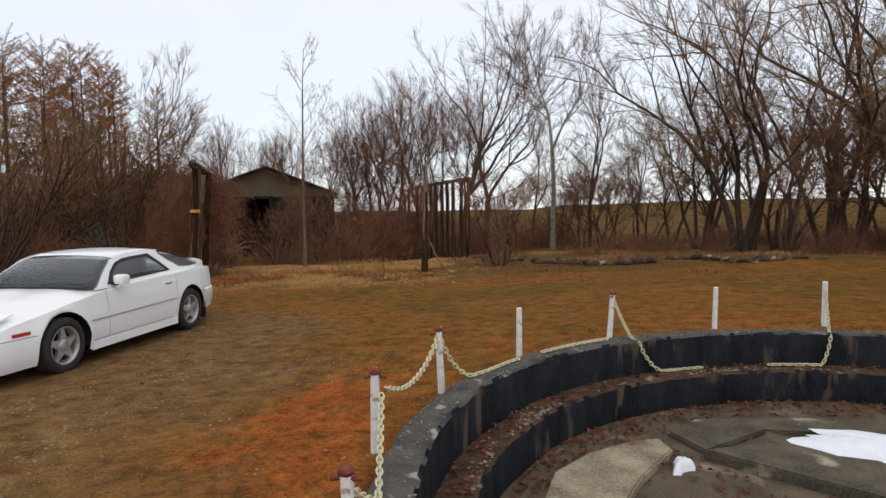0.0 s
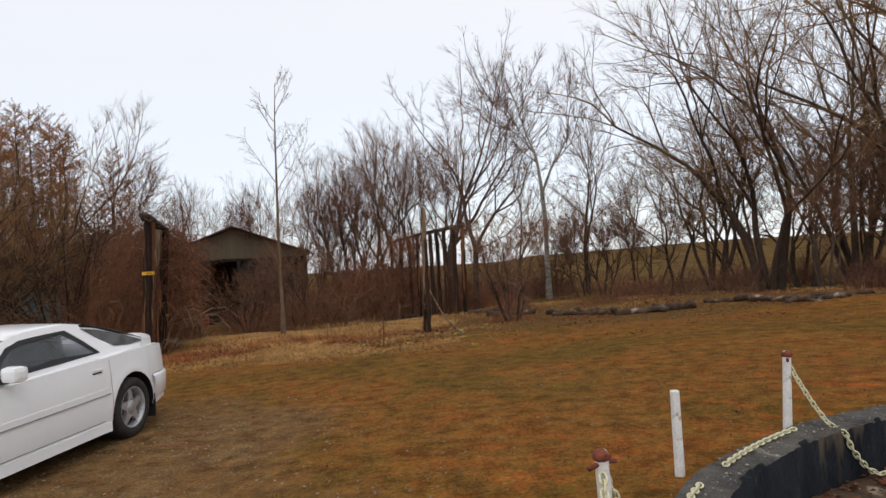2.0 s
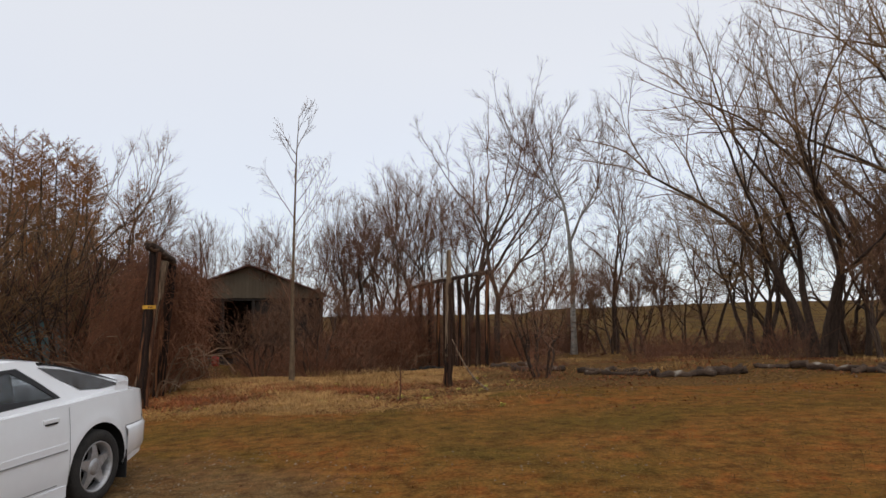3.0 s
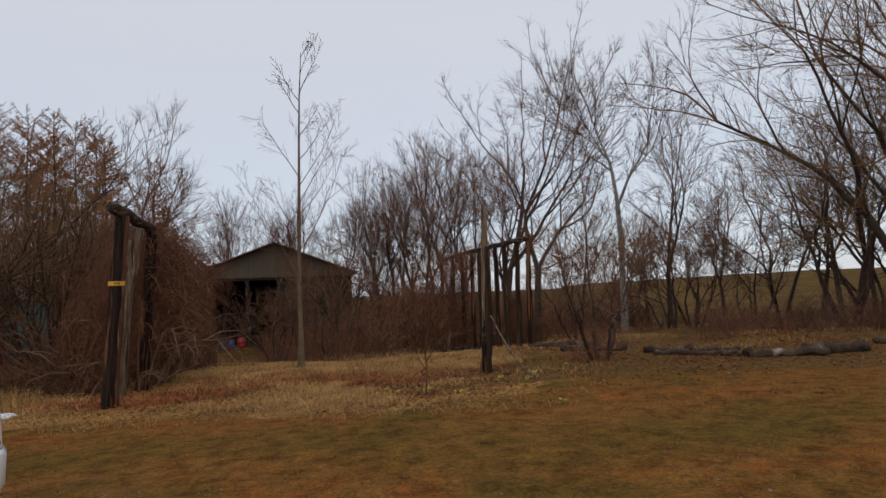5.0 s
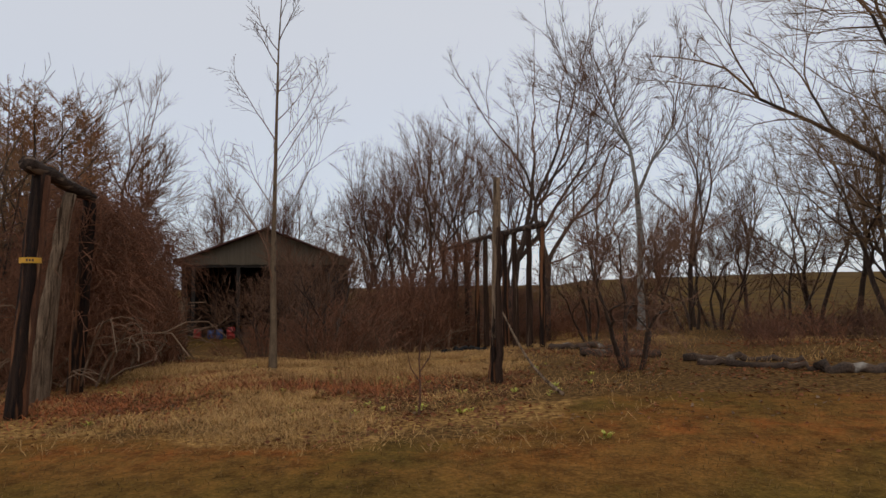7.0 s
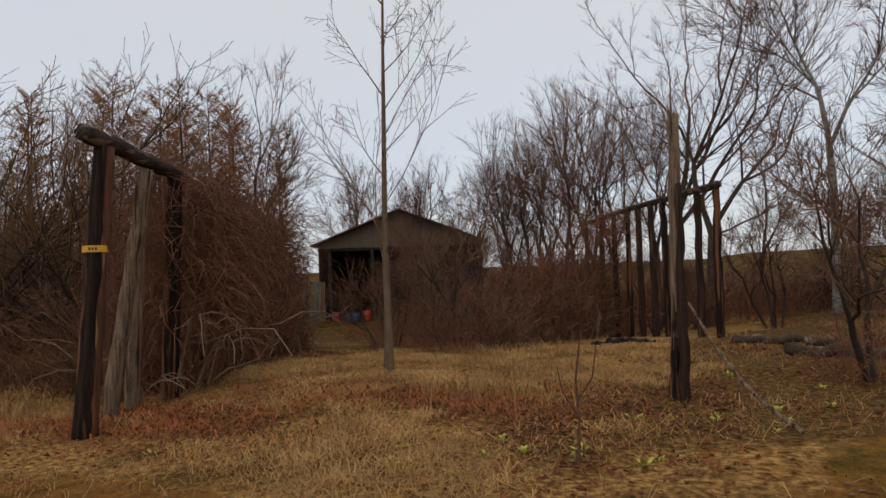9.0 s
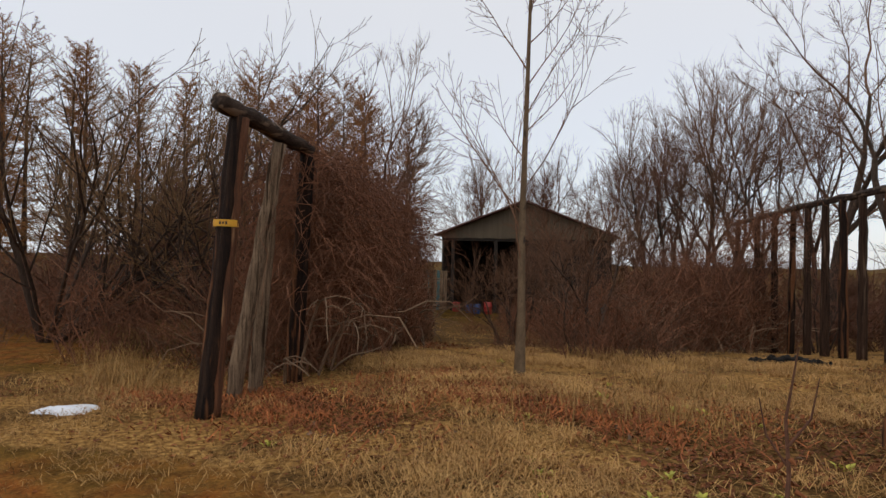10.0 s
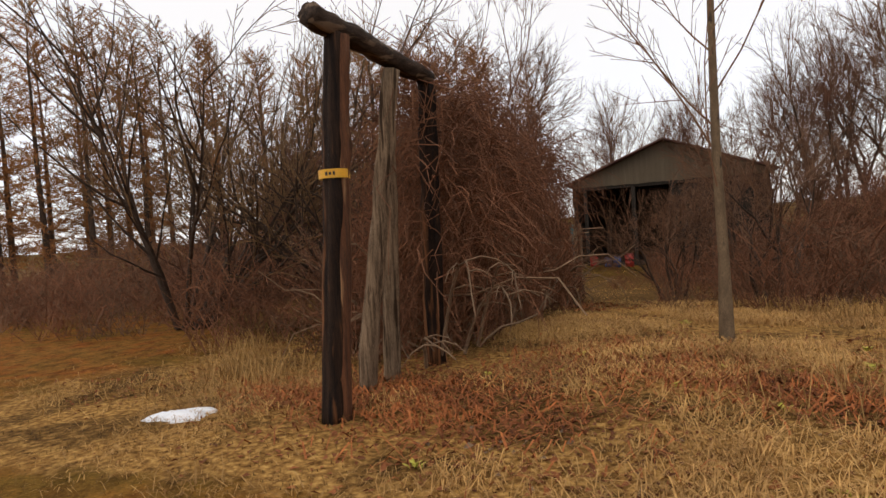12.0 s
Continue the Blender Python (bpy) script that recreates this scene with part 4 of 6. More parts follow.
birch = fork_tree(59, 12.2, 0.15, 5, 0.48, angle=(12, 30), ratio=(0.78, 0.94), waist=0.40, lift=0.05, third=0.25, side=2, subs=2, twig=0.9, thin=0.0085, limbs=1)
larch = [larch_tree(s, 14.0, 0.16, w, 130, 0.06, 0.019, q) for s, w, q in ((61, 0.18, 0.48), (62, 0.24, 0.34))]
sapling = tree_model(SAPLING, 6.95, 0.062, 74)
willow_bush = tree_model(OSIER, 5.8, 0.048, 82, 12, 40, (0.40, 0.34))

plant("young_tree", sapling, (M_BARK_PALE, M_TWIG), -6.54, 21.28, "slender young bare tree with upswept twigs", "tree", 40)
plant("birch_tree", birch, (M_BIRCH, M_TWIG), 1.02, 36.3, "tall bare birch with a white lower trunk", "tree", 10)
OAKS = [(-4.4, 40.0, 0, 30, 1.05), (-2.65, 37.0, 1, 200, 1.0)]
for x, y, v, a, s in OAKS:
    plant("oak_tree", oak[v], (M_BARK, M_TWIG), x, y, "tall bare spreading tree behind the log arbor", "tree", a, s, "bare trees")
WILLOWS = [(6.9, 29.6, 1, 20, 0.68), (7.9, 27.1, 0, 160, 0.88), (11.2, 28.4, 2, 10, 1.05), (13.6, 26.6, 0, 140, 1.08), (6.9, 35.8, 2, 310, 0.62), (15.4, 36.5, 1, 200, 1.05), (17.0, 30.0, 2, 280, 1.1), (20.5, 27.5, 1, 330, 1.1), (24.0, 31.0, 0, 80, 1.1)]
for x, y, v, a, s in WILLOWS:
    plant("willow_tree", willow[v], (M_BARK, M_TWIG_BUD), x, y, "many-stemmed bare tree with budding twigs at the field's edge", "tree", a, s, "trees at the field's edge")
plant("round_tree", round_tree, (M_BARK, M_TWIG), -20.8, 34.6, "bare tree with a round crown of fine grey twigs", "tree", 70, 1.0)
ALDERS = [(-13.0, 47.5, 1, 300, 0.98), (-10.4, 47.0, 0, 130, 1.18), (-8.1, 46.0, 1, 210, 1.10), (3.0, 37.0, 0, 40, 0.85), (-20.5, 50.0, 2, 60, 0.9), (-40.0, 50.0, 1, 33, 1.25), (-24.5, 47.5, 0, 111, 0.95), (-46.0, 44.0, 0, 222, 1.25), (-30.0, 58.0, 2, 20, 1.0), (-27.5, 60.0, 2, 150, 0.95), (-16.5, 54.0, 1, 60, 1.0), (-13.0, 54.0, 2, 240, 1.15), (-10.0, 50.0, 0, 310, 1.15),
          (-7.6, 48.5, 1, 190, 1.22), (-20.0, 57.0, 2, 100, 0.95), (-6.0, 55.0, 2, 45, 1.15), (-0.5, 50.0, 0, 90, 0.85), (2.6, 42.0, 1, 170, 0.55), (-34.0, 43.0, 1, 130, 1.1),
          (6.0, 41.0, 2, 15, 0.62), (12.0, 40.0, 0, 260, 0.85), (18.5, 39.0, 1, 70, 0.95), (24.0, 36.0, 2, 190, 1.0), (-12.0, 47.5, 2, 350, 0.85), (-15.0, 60.0, 0, 20, 1.05), (-28.5, 28.5, 1, 250, 0.75), (9.2, 38.0, 0, 120, 0.8)]
for x, y, v, a, s in ALDERS:
    plant("alder_tree", alder[v], (M_BARK, M_TWIG_RED if v == 2 else M_TWIG), x, y, "bare upright tree with fine brown twigs", "tree", a, s, "bare trees")
SMALLS = [(4.1, 38.5, 0, 0, 0.95), (2.6, 35.0, 1, 60, 0.85), (3.4, 34.0, 0, 130, 0.8), (-0.5, 21.95, 1, 200, 0.62), (1.4, 39.0, 1, 20, 0.9), (8.7, 25.2, 0, 250, 0.8), (5.3, 33.4, 1, 350, 0.8), (12.6, 25.4, 0, 100, 0.9), (9.6, 28.6, 1, 15, 1.25), (12.4, 29.4, 0, 75, 1.3), (14.6, 28.4, 1, 135, 1.3), (10.6, 31.6, 0, 205, 1.3), (17.4, 28.4, 1, 265, 1.35), (8.4, 31.4, 0, 325, 1.1), (15.4, 32.4, 1, 25, 1.35), (19.4, 30.6, 0, 95, 1.4), (15.6, 27.0, 1, 170, 1.0), (-1.0, 32.5, 0, 77, 0.8),
          (-11.7, 30.5, 0, 150, 0.72), (-8.0, 26.7, 1, 40, 0.70), (-9.6, 29.5, 1, 280, 0.75), (-13.6, 36.4, 0, 310, 0.8), (-10.4, 27.6, 0, 30, 0.5)]
for x, y, v, a, s in SMALLS:
    plant("small_tree", small[v], (M_BARK, M_TWIG), x, y, "small many-stemmed bare tree in the undergrowth", "tree", a, s, "undergrowth trees")
LARCH_AT = [(-35.6, 46.6, 1, 15, 1.16), (-37.4, 44.6, 1, 75, 1.08), (-40.5, 44.5, 1, 165, 1.10), (-24.2, 36.4, 0, 260, 0.62), (-21.8, 37.6, 0, 345, 0.60), (-29.5, 38.5, 0, 0, 1.00), (-33.0, 37.0, 1, 90, 1.02), (-26.5, 42.0, 1, 40, 0.70), (-38.0, 40.0, 1, 180, 1.10), (-42.0, 38.0, 0, 250, 1.10), (-43.0, 35.0, 1, 310, 1.07), (-38.0, 32.4, 0, 60, 0.97), (-39.5, 30.2, 0, 20, 1.02), (-37.8, 28.8, 0, 140, 0.95), (-38.6, 27.0, 0, 230, 0.99), (-37.4, 25.4, 0, 35, 0.95), (-38.8, 24.0, 0, 300, 1.00), (-37.2, 22.8, 0, 80, 0.95), (-38.2, 21.0, 0, 190, 1.00), (-36.8, 34.6, 0, 110, 0.95),
            (-42.5, 26.0, 1, 200, 1.04), (-42.0, 20.2, 0, 330, 1.07), (-28.0, 45.0, 0, 210, 0.90), (-46.0, 33.0, 0, 10, 1.16), (-30.0, 33.0, 0, 120, 0.72), (-45.0, 22.5, 0, 40, 1.0), (-44.5, 19.0, 1, 140, 0.98), (-46.0, 24.6, 0, 250, 1.02), (-40.0, 19.4, 0, 320, 0.98), (-43.8, 27.6, 0, 75, 1.0), (-38.8, 47.4, 1, 10, 1.12), (-33.2, 46.5, 1, 95, 1.02), (-36.5, 49.5, 1, 180, 1.15), (-33.5, 40.5, 1, 200, 1.05), (-30.5, 43.5, 0, 20, 1.0)]
for x, y, v, a, s in LARCH_AT:
    plant("larch_tree", larch[v], (M_BARK, M_LARCH), x, y, "bare orange-brown larch with fine horizontal branches", "tree", a, s, "larches")
SCRUB_AT = [(-6.2, 32.0, 1, 15, 0.6), (-8.2, 35.5, 0, 95, 0.75), (-4.2, 34.5, 1, 185, 0.6), (-9.5, 39.5, 0, 275, 1.0), (-13.6, 24.3, 0, 10, 0.95), (-16.0, 27.6, 1, 80, 1.0), (-18.4, 30.0, 0, 150, 1.05), (-22.6, 26.4, 1, 220, 0.8), (-14.4, 22.6, 1, 30, 0.85), (-20.8, 33.5, 0, 60, 1.1), (-24.5, 28.5, 1, 200, 0.9)]
for x, y, v, a, s in SCRUB_AT:
    plant("scrub_tree", scrub[v], (M_BARK, M_TWIG_RED), x, y, "tall reddish-brown bare scrub among the trees", "tree", a, s, "scrub trees")
plant("willow_bush", willow_bush, (M_BARK, M_TWIG_BUD), -15.9, 19.4, "large many-stemmed willow bush leaning over the thicket", "bush", 0, 1.15)
plant("willow_bush", own(willow_bush), (M_BARK, M_TWIG_BUD), -13.6, 22.2, "large many-stemmed willow bush in the thicket", "bush", 250, 0.9)
plant("willow_bush", own(willow_bush), (M_BARK, M_TWIG_BUD), -19.2, 22.4, "large many-stemmed willow bush in the thicket", "bush", 130, 1.05)

# ---- thickets ----


def thicket(rnd, sx, sy, tall, count, arch=0.5, thin=(0.004, 0.009), seg=5, full=0.0, sprigs=0):
    """Tangled dry stems filling a mound: each rises, arches over and falls."""
    t = Tubes()
    for i in range(count):
        u, w = rnd.uniform(-1, 1, 2)
        while u * u + w * w > 1:
            u, w = rnd.uniform(-1, 1, 2)
        top = tall * max(0.05, 1 - 0.8 * (u * u + w * w) ** (1 + full * 1.5)) ** 0.5 * rnd.uniform(0.4, 1.08)
        p = np.array((u * sx, w * sy, 0 if rnd.rand() < 0.55 - 0.35 * full else rnd.uniform(0, 0.9) * top))
        a = rnd.uniform(0, 2 * math.pi)
        d = np.array((math.cos(a) * 0.7, math.sin(a) * 0.7, rnd.uniform(0.4, 1.6) - 0.5 * full * rnd.rand()))
        pts = [p]
        step = max(0.35, (top - p[2])) / seg * rnd.uniform(0.9, 1.4)
        for j in range(seg):
            d = d / np.linalg.norm(d)
            pts.append(pts[-1] + d * step)
            out = math.hypot(pts[-1][0] / sx, pts[-1][1] / sy)
            if full and out > 1.0 + 0.12 * rnd.rand():      # runners turn back and hang at the flank
                pts[-1][:2] /= out
                d[2] -= 0.5
            d = d + rnd.normal(0, 0.38, 3) - np.array((0, 0, arch * (pts[-1][2] / tall) * (1.0 if pts[-1][2] > 0.5 * top else 0.3)))
            if pts[-1][2] < 0.03:
                break
        r = rnd.uniform(*thin)
        t.add(pts, np.linspace(r, r * 0.45, len(pts)), 3)
        if sprigs and len(pts) > 2:
            k = rnd.randint(1, len(pts) - 1, sprigs)
            b = np.array(pts)[k]
            e = rnd.normal(0, 1, (sprigs, 3)) + (0, 0, 0.25)
            t.spikes(b, b + e / np.linalg.norm(e, axis=1)[:, None] * rnd.uniform(0.12, 0.38, (sprigs, 1)), np.full(sprigs, r * 0.6))
    return t.mesh("stems", False)


trnd = np.random.RandomState(5)
AX = np.array((-0.47, 0.88))
AV = np.array((-0.60, 0.80))
vine_mass = [thicket(trnd, 0.95, 1.1, 2.9, 900, 0.6, (0.004, 0.010), 5, 1.0, 3), thicket(trnd, 1.0, 1.1, 2.9, 900, 0.6, (0.004, 0.010), 5, 1.0, 3)]
vine_mass.append(thicket(trnd, 1.0, 1.1, 2.9, 420, 0.6, (0.007, 0.014), 4, 1.0, 4))
pale = thicket(trnd, 1.2, 1.3, 2.2, 60, 0.6, (0.012, 0.022), 6)
for m_, me in ((M_VINE, vine_mass[0]), (M_VINE, vine_mass[1]), (M_VINE, vine_mass[2]), (M_VINE_PALE, pale)):
    me.materials.append(m_)


def vines(x, y, v, turn, size, tallness, name="vine_tangle", label="dense tangle of dry reddish-brown vines over the log frame", group="vine tangles", stems=True):
    ob = thing(name, label, "vines", pose(x, y, ground_z(x, y) - 0.03, 0, 0, turn), group)
    ob.scale = (size, size, tallness)
    part("vine_tangle_mass", vine_mass[v], None, ob)
    if stems:
        part("woody_growth", pale, None, ob, "pale bent woody growth")
    return ob


for i, (x, y, s, h) in enumerate(((-10.1, 20.4, 1.0, 1.15), (-10.6, 21.9, 1.0, 1.15), (-11.3, 23.4, 1.05, 1.1), (-12.2, 24.9, 1.1, 1.08), (-13.4, 26.4, 1.15, 1.05), (-14.8, 27.9, 1.15, 1.0), (-12.2, 22.6, 1.15, 1.1))):
    vines(x, y, i % 2, 50 * i, s, h)
for i, (x, y, s, h) in enumerate(((-6.9, 31.8, 1.1, 1.15), (-7.8, 33.8, 1.2, 1.2), (-6.2, 30.2, 0.9, 0.9), (-8.2, 31.0, 1.0, 0.9), (-5.6, 32.0, 0.9, 1.05), (-6.2, 35.0, 1.15, 1.2), (-9.4, 34.4, 1.2, 1.05))):
    vines(x, y, 2, 70 * i, s, h, label="dry brown vines heaped over the end of the log arbor")

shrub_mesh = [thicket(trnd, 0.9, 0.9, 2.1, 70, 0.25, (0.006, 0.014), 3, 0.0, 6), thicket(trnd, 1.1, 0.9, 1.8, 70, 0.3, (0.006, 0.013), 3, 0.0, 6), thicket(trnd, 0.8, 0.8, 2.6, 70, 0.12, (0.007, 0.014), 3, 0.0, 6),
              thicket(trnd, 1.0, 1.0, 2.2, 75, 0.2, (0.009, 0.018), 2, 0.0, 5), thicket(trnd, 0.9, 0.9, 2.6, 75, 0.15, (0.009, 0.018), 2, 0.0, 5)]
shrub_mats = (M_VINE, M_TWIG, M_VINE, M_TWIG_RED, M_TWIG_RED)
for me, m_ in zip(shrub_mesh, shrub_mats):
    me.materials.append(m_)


def shrub(x, y, v, turn, s, anyway=False):
    away, along_ = (x + 20.3) * 0.755 + (y - 28.6) * 0.656, (x + 20.3) * 0.656 - (y - 28.6) * 0.755
    if abs(away) < 1.3 and -1.5 < along_ < 9:      # the shed's front stays half open
        return
    if abs((x + 20.5) * 0.842 + (y - 40.8) * 0.540) < 1.3 * s and y < 42 and not anyway:      # the trodden way to the barn stays open
        return
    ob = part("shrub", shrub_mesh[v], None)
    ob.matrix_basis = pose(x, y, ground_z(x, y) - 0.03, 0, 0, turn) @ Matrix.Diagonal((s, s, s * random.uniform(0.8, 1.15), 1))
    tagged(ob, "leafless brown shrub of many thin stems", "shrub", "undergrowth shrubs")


srnd = random.Random(8)
for i in range(84):     # thicket between the snow remnant and the larches
    x = srnd.uniform(-29, -10.8)
    y = 18.9 + (x + 11) * 0.20 + srnd.uniform(0, 1) ** 1.3 * 9
    shrub(x, y, i % 3, 47 * i, srnd.uniform(0.85, 1.35) if y > 21 else srnd.uniform(0.6, 1.0))
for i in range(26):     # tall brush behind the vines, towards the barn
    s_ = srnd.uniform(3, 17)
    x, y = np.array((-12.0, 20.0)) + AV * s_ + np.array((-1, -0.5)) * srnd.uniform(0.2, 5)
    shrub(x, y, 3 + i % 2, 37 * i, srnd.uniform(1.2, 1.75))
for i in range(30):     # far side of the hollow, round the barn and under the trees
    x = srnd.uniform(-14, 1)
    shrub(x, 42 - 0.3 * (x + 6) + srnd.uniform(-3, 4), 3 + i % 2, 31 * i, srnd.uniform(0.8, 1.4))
for i, (x, y, s_) in enumerate(((-8.6, 27.6, 0.9), (-8.0, 27.0, 1.0), (-7.0, 26.6, 0.95), (-8.8, 31.0, 1.2), (-6.2, 26.2, 0.8), (-7.4, 25.2, 0.7), (-0.6, 21.95, 0.55), (-9.6, 35.8, 1.3), (-10.8, 39.4, 1.2), (-7.6, 28.4, 1.1), (-9.3, 29.2, 1.0), (-10.6, 32.4, 1.1), (-9.4, 31.2, 0.95), (-12.4, 35.8, 1.15), (-11.3, 34.2, 1.2), (-9.2, 33.2, 1.2), (-8.2, 30.4, 1.1), (-13.4, 38.2, 1.2), (-6.9, 29.2, 1.2), (-8.4, 26.4, 0.6), (-12.0, 37.6, 1.3))):
    shrub(x, y, i % 3, 63 * i, s_)
for i, (x, y, s_) in enumerate(((-15.2, 33.6, 0.55), (-8.9, 24.9, 0.45), (-9.6, 26.6, 0.6), (-15.6, 37.2, 0.8), (-16.9, 39.6, 0.9), (-14.4, 36.4, 0.95), (-13.9, 39.4, 1.2), (-15.4, 40.6, 1.1), (-17.9, 40.9, 0.62), (-12.6, 33.6, 0.6), (-22.6, 39.4, 1.1), (-14.0, 34.4, 0.62), (-16.6, 41.2, 1.25), (-15.0, 39.0, 1.2), (-17.6, 42.2, 1.0), (-13.0, 40.6, 1.4), (-14.2, 37.6, 1.1), (-12.0, 38.6, 1.4), (-11.0, 36.6, 1.2), (-16.2, 38.4, 0.9), (-21.6, 42.6, 0.7))):     # brush before the barn
    shrub(x, y, i % 3, 71 * i, s_, True)
for i in range(46):     # undergrowth among the trees at the field's edge
    x = srnd.uniform(-1, 22)
    y = 23.8 + abs(x - 4) * 0.08 + srnd.uniform(0, 1) ** 2 * 12
    shrub(x, y, (1, 2, 3)[i % 3], 29 * i, srnd.uniform(0.35, 0.75))
for i in range(58):     # low brush between the trunks beyond the lawn
    x = srnd.uniform(3, 27)
    shrub(x, 27.0 + 0.1 * x + srnd.uniform(0, 12), i % 5, 19 * i, srnd.uniform(0.35, 0.75))
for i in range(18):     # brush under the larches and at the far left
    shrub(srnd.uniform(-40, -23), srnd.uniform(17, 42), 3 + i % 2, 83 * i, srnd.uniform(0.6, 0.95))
for i in range(16):     # brush behind the log arbor
    shrub(srnd.uniform(-6.5, 1.5), srnd.uniform(35.5, 42), i % 5, 53 * i, srnd.uniform(0.8, 1.25))


def hanging_vines(x0, y0, x1, y1, z, count, seed, label):
    """Thin dry runners draped from a rail towards the ground."""
    rnd = np.random.RandomState(seed)
    t = Tubes()
    for i in range(count):
        q = rnd.rand()
        p = np.array((x0 + (x1 - x0) * q, y0 + (y1 - y0) * q, z + rnd.uniform(-0.5, 0.15)))
        p[:2] += rnd.normal(0, 0.25, 2)
        p[2] -= rnd.rand() ** 2 * 1.1
        d = np.array((rnd.normal(0, 0.5), rnd.normal(0, 0.5), rnd.uniform(-0.2, 0.8)))
        pts = [p]
        for k in range(5):
            d = d / np.linalg.norm(d)
            pts.append(pts[-1] + d * rnd.uniform(0.14, 0.34))
            d = d + rnd.normal(0, 0.5, 3) - (0, 0, 0.42)
        r = rnd.uniform(0.003, 0.008)
        t.add(pts, np.linspace(r, r * 0.5, 6), 3)
    ob = thing("vine_curtain", label, "vines", None, "vine tangles")
    part("runner_mass", t.mesh("runner_mass", False), M_VINE, ob)


hanging_vines(-9.1, 19.6, -11.7, 25.6, 2.8, 900, 3, "thin dry runners draped over the vine tangle's flank")
hanging_vines(-9.2, 19.9, -12.2, 26.6, 2.4, 500, 4, "thin dry runners draped over the vine tangle's flank")
hanging_vines(-8.6, 19.3, -10.4, 21.9, 2.85, 800, 6, "reddish dry runners spilling over the gate's rear post")
hanging_vines(-8.75, 19.6, -9.9, 21.4, 1.9, 500, 7, "reddish dry runners hanging low behind the gate")
hanging_vines(-4.2, 30.4, -6.8, 35.2, 2.85, 600, 5, "thin dry runners hanging from the arbor's log rail")
brnd = np.random.RandomState(17)
for i, (x, y, a, ln, h) in enumerate(((-8.85, 19.55, -0.2, 1.2, 1.3), (-8.95, 20.0, 0.1, 1.1, 0.9), (-8.8, 19.3, -0.8, 0.8, 0.45), (-9.0, 20.3, -0.2, 1.1, 1.15))):
    t = Tubes()
    base = np.array(gz(x, y, 0.02))
    s_ = np.linspace(0, 1, 9)
    bow = a + 0.9 * (s_ - 0.3) * brnd.uniform(-1, 1)
    pts = np.stack([base[0] + ln * s_ * np.cos(bow), base[1] + ln * s_ * np.sin(bow), base[2] + h * np.sin(s_ * 2.5) ** 0.8 * (1 - 0.25 * s_)], -1) + brnd.normal(0, 0.012, (9, 3))
    t.add(pts, np.linspace(0.021, 0.006, 9), 6)
    for k in range(5):
        q = pts[2 + k]
        b = bow[2 + k] + brnd.choice((-1, 1)) * brnd.uniform(0.5, 1.2)
        m_len = brnd.uniform(0.2, 0.5)
        t.add([q + m_len * u * np.array((math.cos(b), math.sin(b), 0.5 - 0.7 * u)) for u in (0, 0.35, 0.7, 1.0)], (0.010, 0.008, 0.006, 0.003), 4)
    tagged(part("bare_branch", t.mesh("bare_branch"), M_VINE_PALE), "pale crooked dead branch arching out of the vines", "branch", "dead branches by the gate")

# ---- the parked car ----


def car_paint(name, colour, rough=0.25, coat=0.6):
    m = material(name, colour, tuple(c * 0.97 for c in colour), 2.0, rough, 0.0, 14, spec=0.5)
    b = m.node_tree.nodes["Principled BSDF"]
    b.inputs["Coat Weight"].default_value, b.inputs["Coat Roughness"].default_value = coat, 0.08
    return m


M_PAINT = car_paint("white_car_paint", (0.86, 0.865, 0.87))
M_TRIM = material("black_rubber_trim", (0.022, 0.022, 0.023), (0.014, 0.014, 0.015), 8, 0.6, 0.2, 60, spec=0.4)
M_TYRE = material("dusty_tyre", (0.040, 0.036, 0.032), (0.020, 0.019, 0.018), 9, 0.85, 0.5, 70)
M_ALLOY = material("dusty_alloy", (0.52, 0.52, 0.53), (0.34, 0.33, 0.32), 9, 0.42, 0.2, 50, metal=0.55, spec=0.5)
M_WELL = material("wheel_well", (0.016, 0.015, 0.014), (0.010, 0.010, 0.010), 9, 0.95, 0.2, 50)
M_CABIN = material("dark_cabin", (0.045, 0.043, 0.042), (0.025, 0.025, 0.025), 5, 0.9, 0.1, 40)
M_LAMP_RED = material("red_marker_lens", (0.50, 0.045, 0.025), (0.34, 0.03, 0.02), 20, 0.2, 0.1, 60, spec=0.6)
M_LAMP_DARK = material("dark_lamp_lens", (0.20, 0.012, 0.012), (0.10, 0.01, 0.01), 20, 0.15, 0.1, 60, spec=0.6)
M_GREYLINE = material("grey_rub_strip", (0.30, 0.30, 0.30), (0.22, 0.22, 0.22), 10, 0.5, 0.1, 60)
M_GLASS = bpy.data.materials.new("tinted_car_glass")
M_GLASS.use_nodes = True
gb = M_GLASS.node_tree.nodes["Principled BSDF"]
gb.inputs["Base Color"].default_value = (0.30, 0.33, 0.35, 1)
gb.inputs["Roughness"].default_value, gb.inputs["Transmission Weight"].default_value, gb.inputs["IOR"].default_value = 0.03, 0.85, 1.45

M_GLASS_DARK = M_GLASS.copy()
M_GLASS_DARK.name = "dark_hatch_glass"
M_GLASS_DARK.node_tree.nodes["Principled BSDF"].inputs["Base Color"].default_value = (0.07, 0.065, 0.06, 1)
M_GLASS_DARK.node_tree.nodes["Principled BSDF"].inputs["Transmission Weight"].default_value = 0.5

car = thing("parked_car", "white two-door sports coupe parked on the gravel", "car", pose(-5.13, 9.18, ground_z(-5.0, 10.8), 0, 0, 2.4))
WB, WR, HUB = 2.595, 0.318, 0.316
FRONT, REAR = -0.98, 3.62


def table(y, *pairs):
    return float(np.interp(y, [p[0] for p in pairs], [p[1] for p in pairs]))


